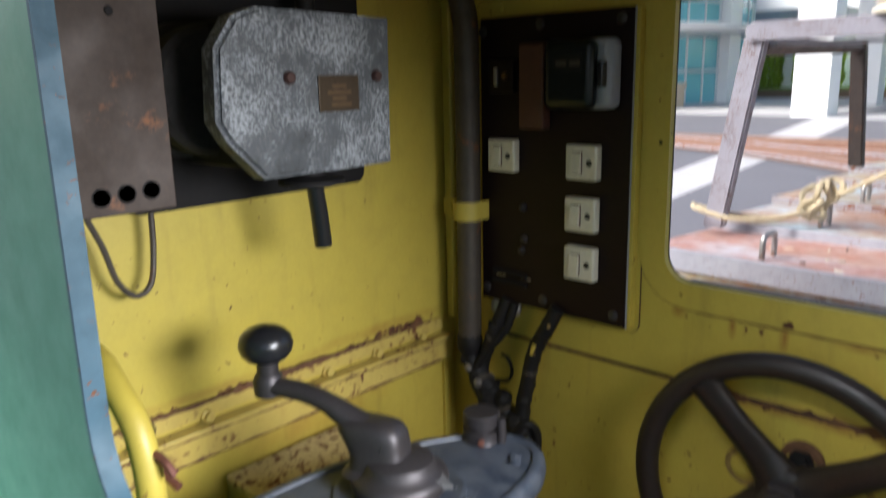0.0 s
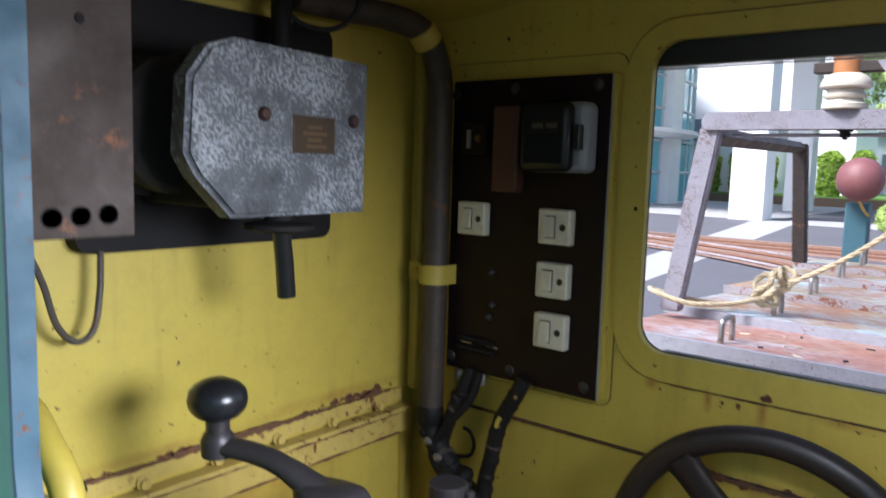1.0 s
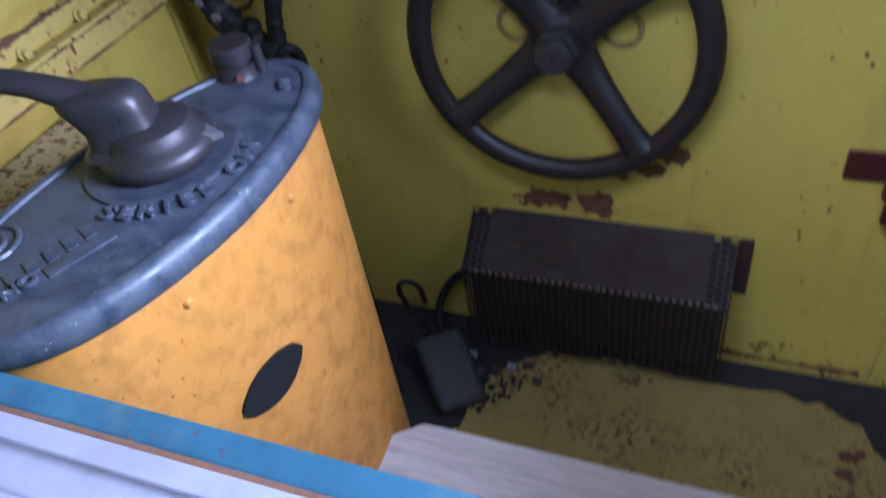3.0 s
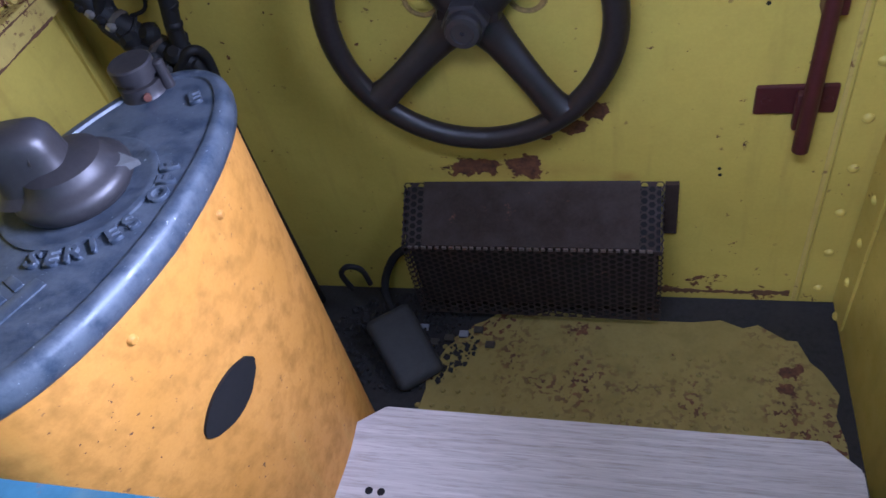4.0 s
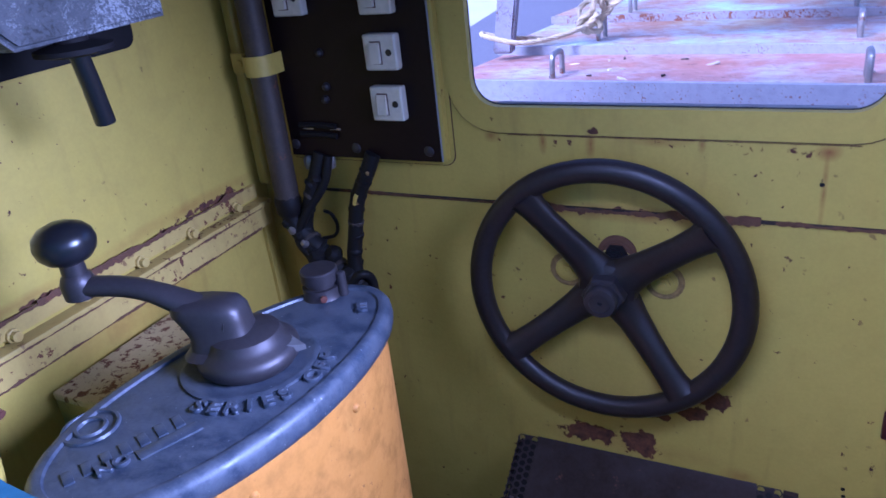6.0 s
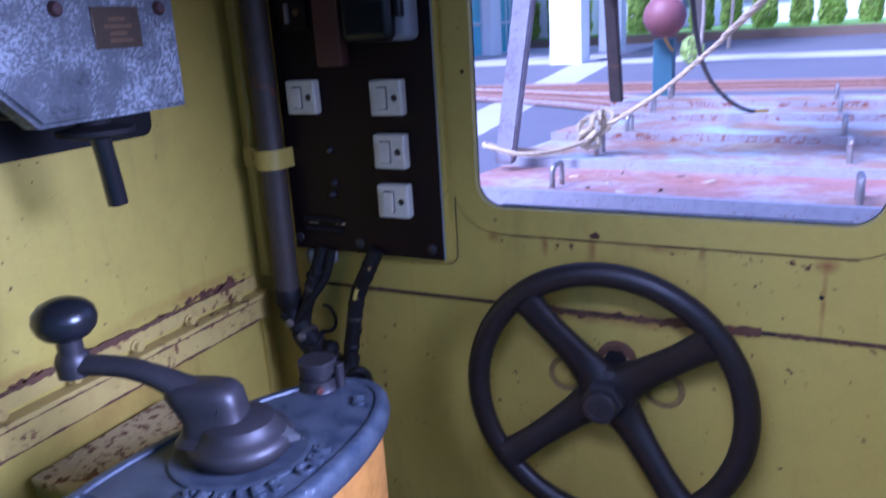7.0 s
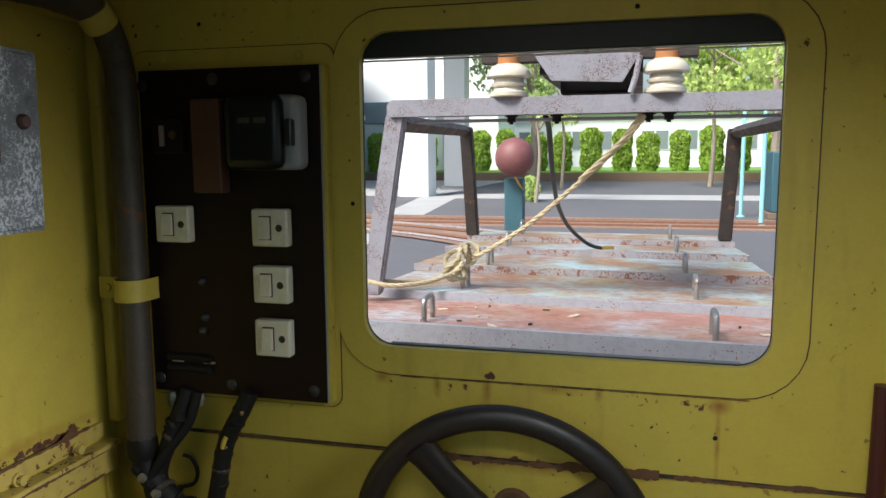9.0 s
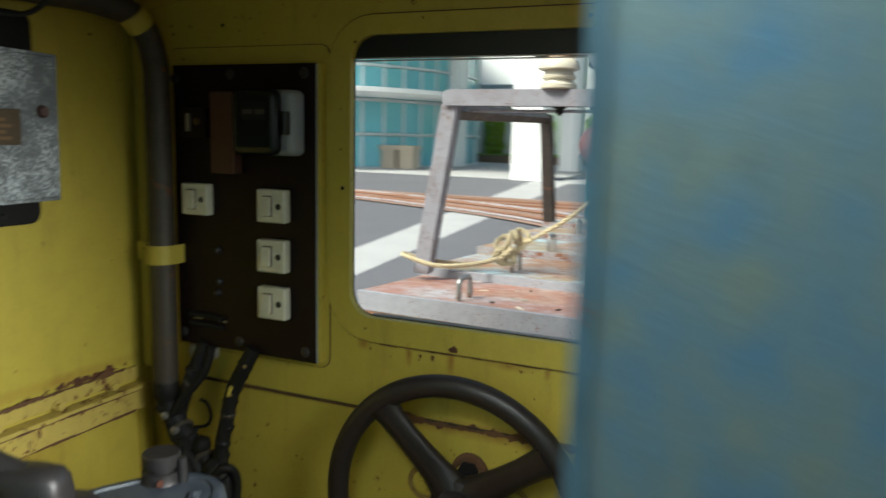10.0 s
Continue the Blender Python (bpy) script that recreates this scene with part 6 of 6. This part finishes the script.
# white portico with columns and canopy on the left
portico = thing("portico", (-10, 30, 0), "white portico with square columns and deep canopy", "portico")
bx("column", (-8.72, -7.60, 26.2, 27.3, 0, 8.0), M["white"], portico, 0.0)
bx("column", (-9.2, -8.2, 34.6, 35.6, 0, 8.0), M["white"], portico, 0.0)
bx("column", (-15.6, -14.4, 34.6, 35.8, 0, 8.0), M["white"], portico, 0.0)
bx("canopy", (-22, -7.0, 25.8, 37, 8.0, 9.5), M["white"], portico, 0.0)
bx("rear_block", (-26, -9.0, 47.5, 54, 0, 10), M["white"], portico, 0.0)
bx("link_block", (-20, -12.6, 44.3, 47.4, 0, 3.4), M["white"], portico, 0.0)
bx("link_roof", (-20.3, -12.3, 44.0, 47.4, 3.4, 4.7), M["roofgrey"], portico, 0.05)

# glazed building: curved facade of blue panes between pale mullions
gb = thing("glass_building", (-22, 34, 0), "curved blue glass facade with pale mullions", "building")
cx, cy, rad = -27.0, 36.0, 12.2
bm = B()
N, F = 22, 4
for k in range(N + 1):
    a = radians(-75 + 115 * k / N)
    px, py = cx + rad * math.cos(a), cy + rad * math.sin(a)
    tube(bm, [(px, py, 0), (px, py, 7.6)], 0.07, 6)
part("mullions", bm, M["mullion"], gb)
for f in range(F + 2):
    tb("transom", [(cx + (rad + 0.02) * math.cos(radians(-75 + 115 * k / 44)), cy + (rad + 0.02) * math.sin(radians(-75 + 115 * k / 44)), 1.52 * f) for k in range(45)], 0.07, M["mullion"], gb, seg=6)
for k in range(N):
    a, b = radians(-75 + 115 * (k + 0.06) / N), radians(-75 + 115 * (k + 0.94) / N)
    for f in range(5):
        bm = B()
        z0, z1 = 1.52 * f + 0.08, 1.52 * (f + 1) - 0.08
        q = [(rad, z0), (rad, z1), (rad - 0.05, z1), (rad - 0.05, z0)]
        va = [bm.verts.new((cx + r * math.cos(a), cy + r * math.sin(a), z)) for r, z in q]
        vb = [bm.verts.new((cx + r * math.cos(b), cy + r * math.sin(b), z)) for r, z in q]
        for i in range(4):
            j = (i + 1) % 4
            bm.faces.new((va[i], vb[i], vb[j], va[j]))
        bm.faces.new(va), bm.faces.new(vb[::-1])
        part("pane", bm, M["glassblue"], gb, smooth=False)
lt("core", (cx, cy, 0), (0, 0, 1), [(rad - 0.6, 0), (rad - 0.6, 7.6)], M["mullion"], gb, seg=40)
lt("parapet", (cx, cy, 7.6), (0, 0, 1), [(rad + 0.3, 0), (rad + 0.3, 1.2), (rad - 0.2, 1.25)], M["white"], gb, seg=60)
lt("canopy", (cx + 5.5, cy - 3, 3.15), (0, 0, 1), [(8.0, 0), (8.4, 0.12), (8.4, 0.3), (7, 0.4)], M["white"], gb, "round white entrance canopy", 48)
for k, x in enumerate((-15.9, -15.0)):
    s = thing("planter_box", (x, 30.4, 0), "beige stone box beside glass building", "planter", "stone boxes")
    bx("block", (x - 0.35, x + 0.35, 30.1, 30.8, 0, 0.85), M["stonecap"], s, 0.0)
    bx("cap", (x - 0.42, x + 0.42, 30.03, 30.87, 0.85, 1.05), M["stonecap"], s, 0.0)

# pale cyan poles and a skip at the right
for x, y in ((2.19, 19.2), (2.318, 16.9)):
    s = thing("cyan_pole", (x, y, 0), "thin pale cyan painted pole", "pole", "cyan poles")
    tb("pole", [(x, y, 0), (x, y, 2.5)], 0.045, M["cyan"], s, seg=10)
    lt("foot", (x, y, 0), (0, 0, 1), [(0.10, 0), (0.10, 0.02), (0.04, 0.04)], M["cyan"], s, seg=12)
skip = thing("machine_cabinet", (3.3, 19, 0), "dark teal machine cabinet with yellow panel", "machine")
bx("body", (2.75, 4.3, 18.6, 20.0, 0.15, 1.55), M["teal"], skip, 0.03)
bx("base", (2.7, 4.35, 18.55, 20.05, 0, 0.148), M["kerb"], skip, 0.02)
bx("panel", (3.05, 3.35, 18.55, 18.598, 0.6, 1.15), M["yellowp"], skip, 0.01)
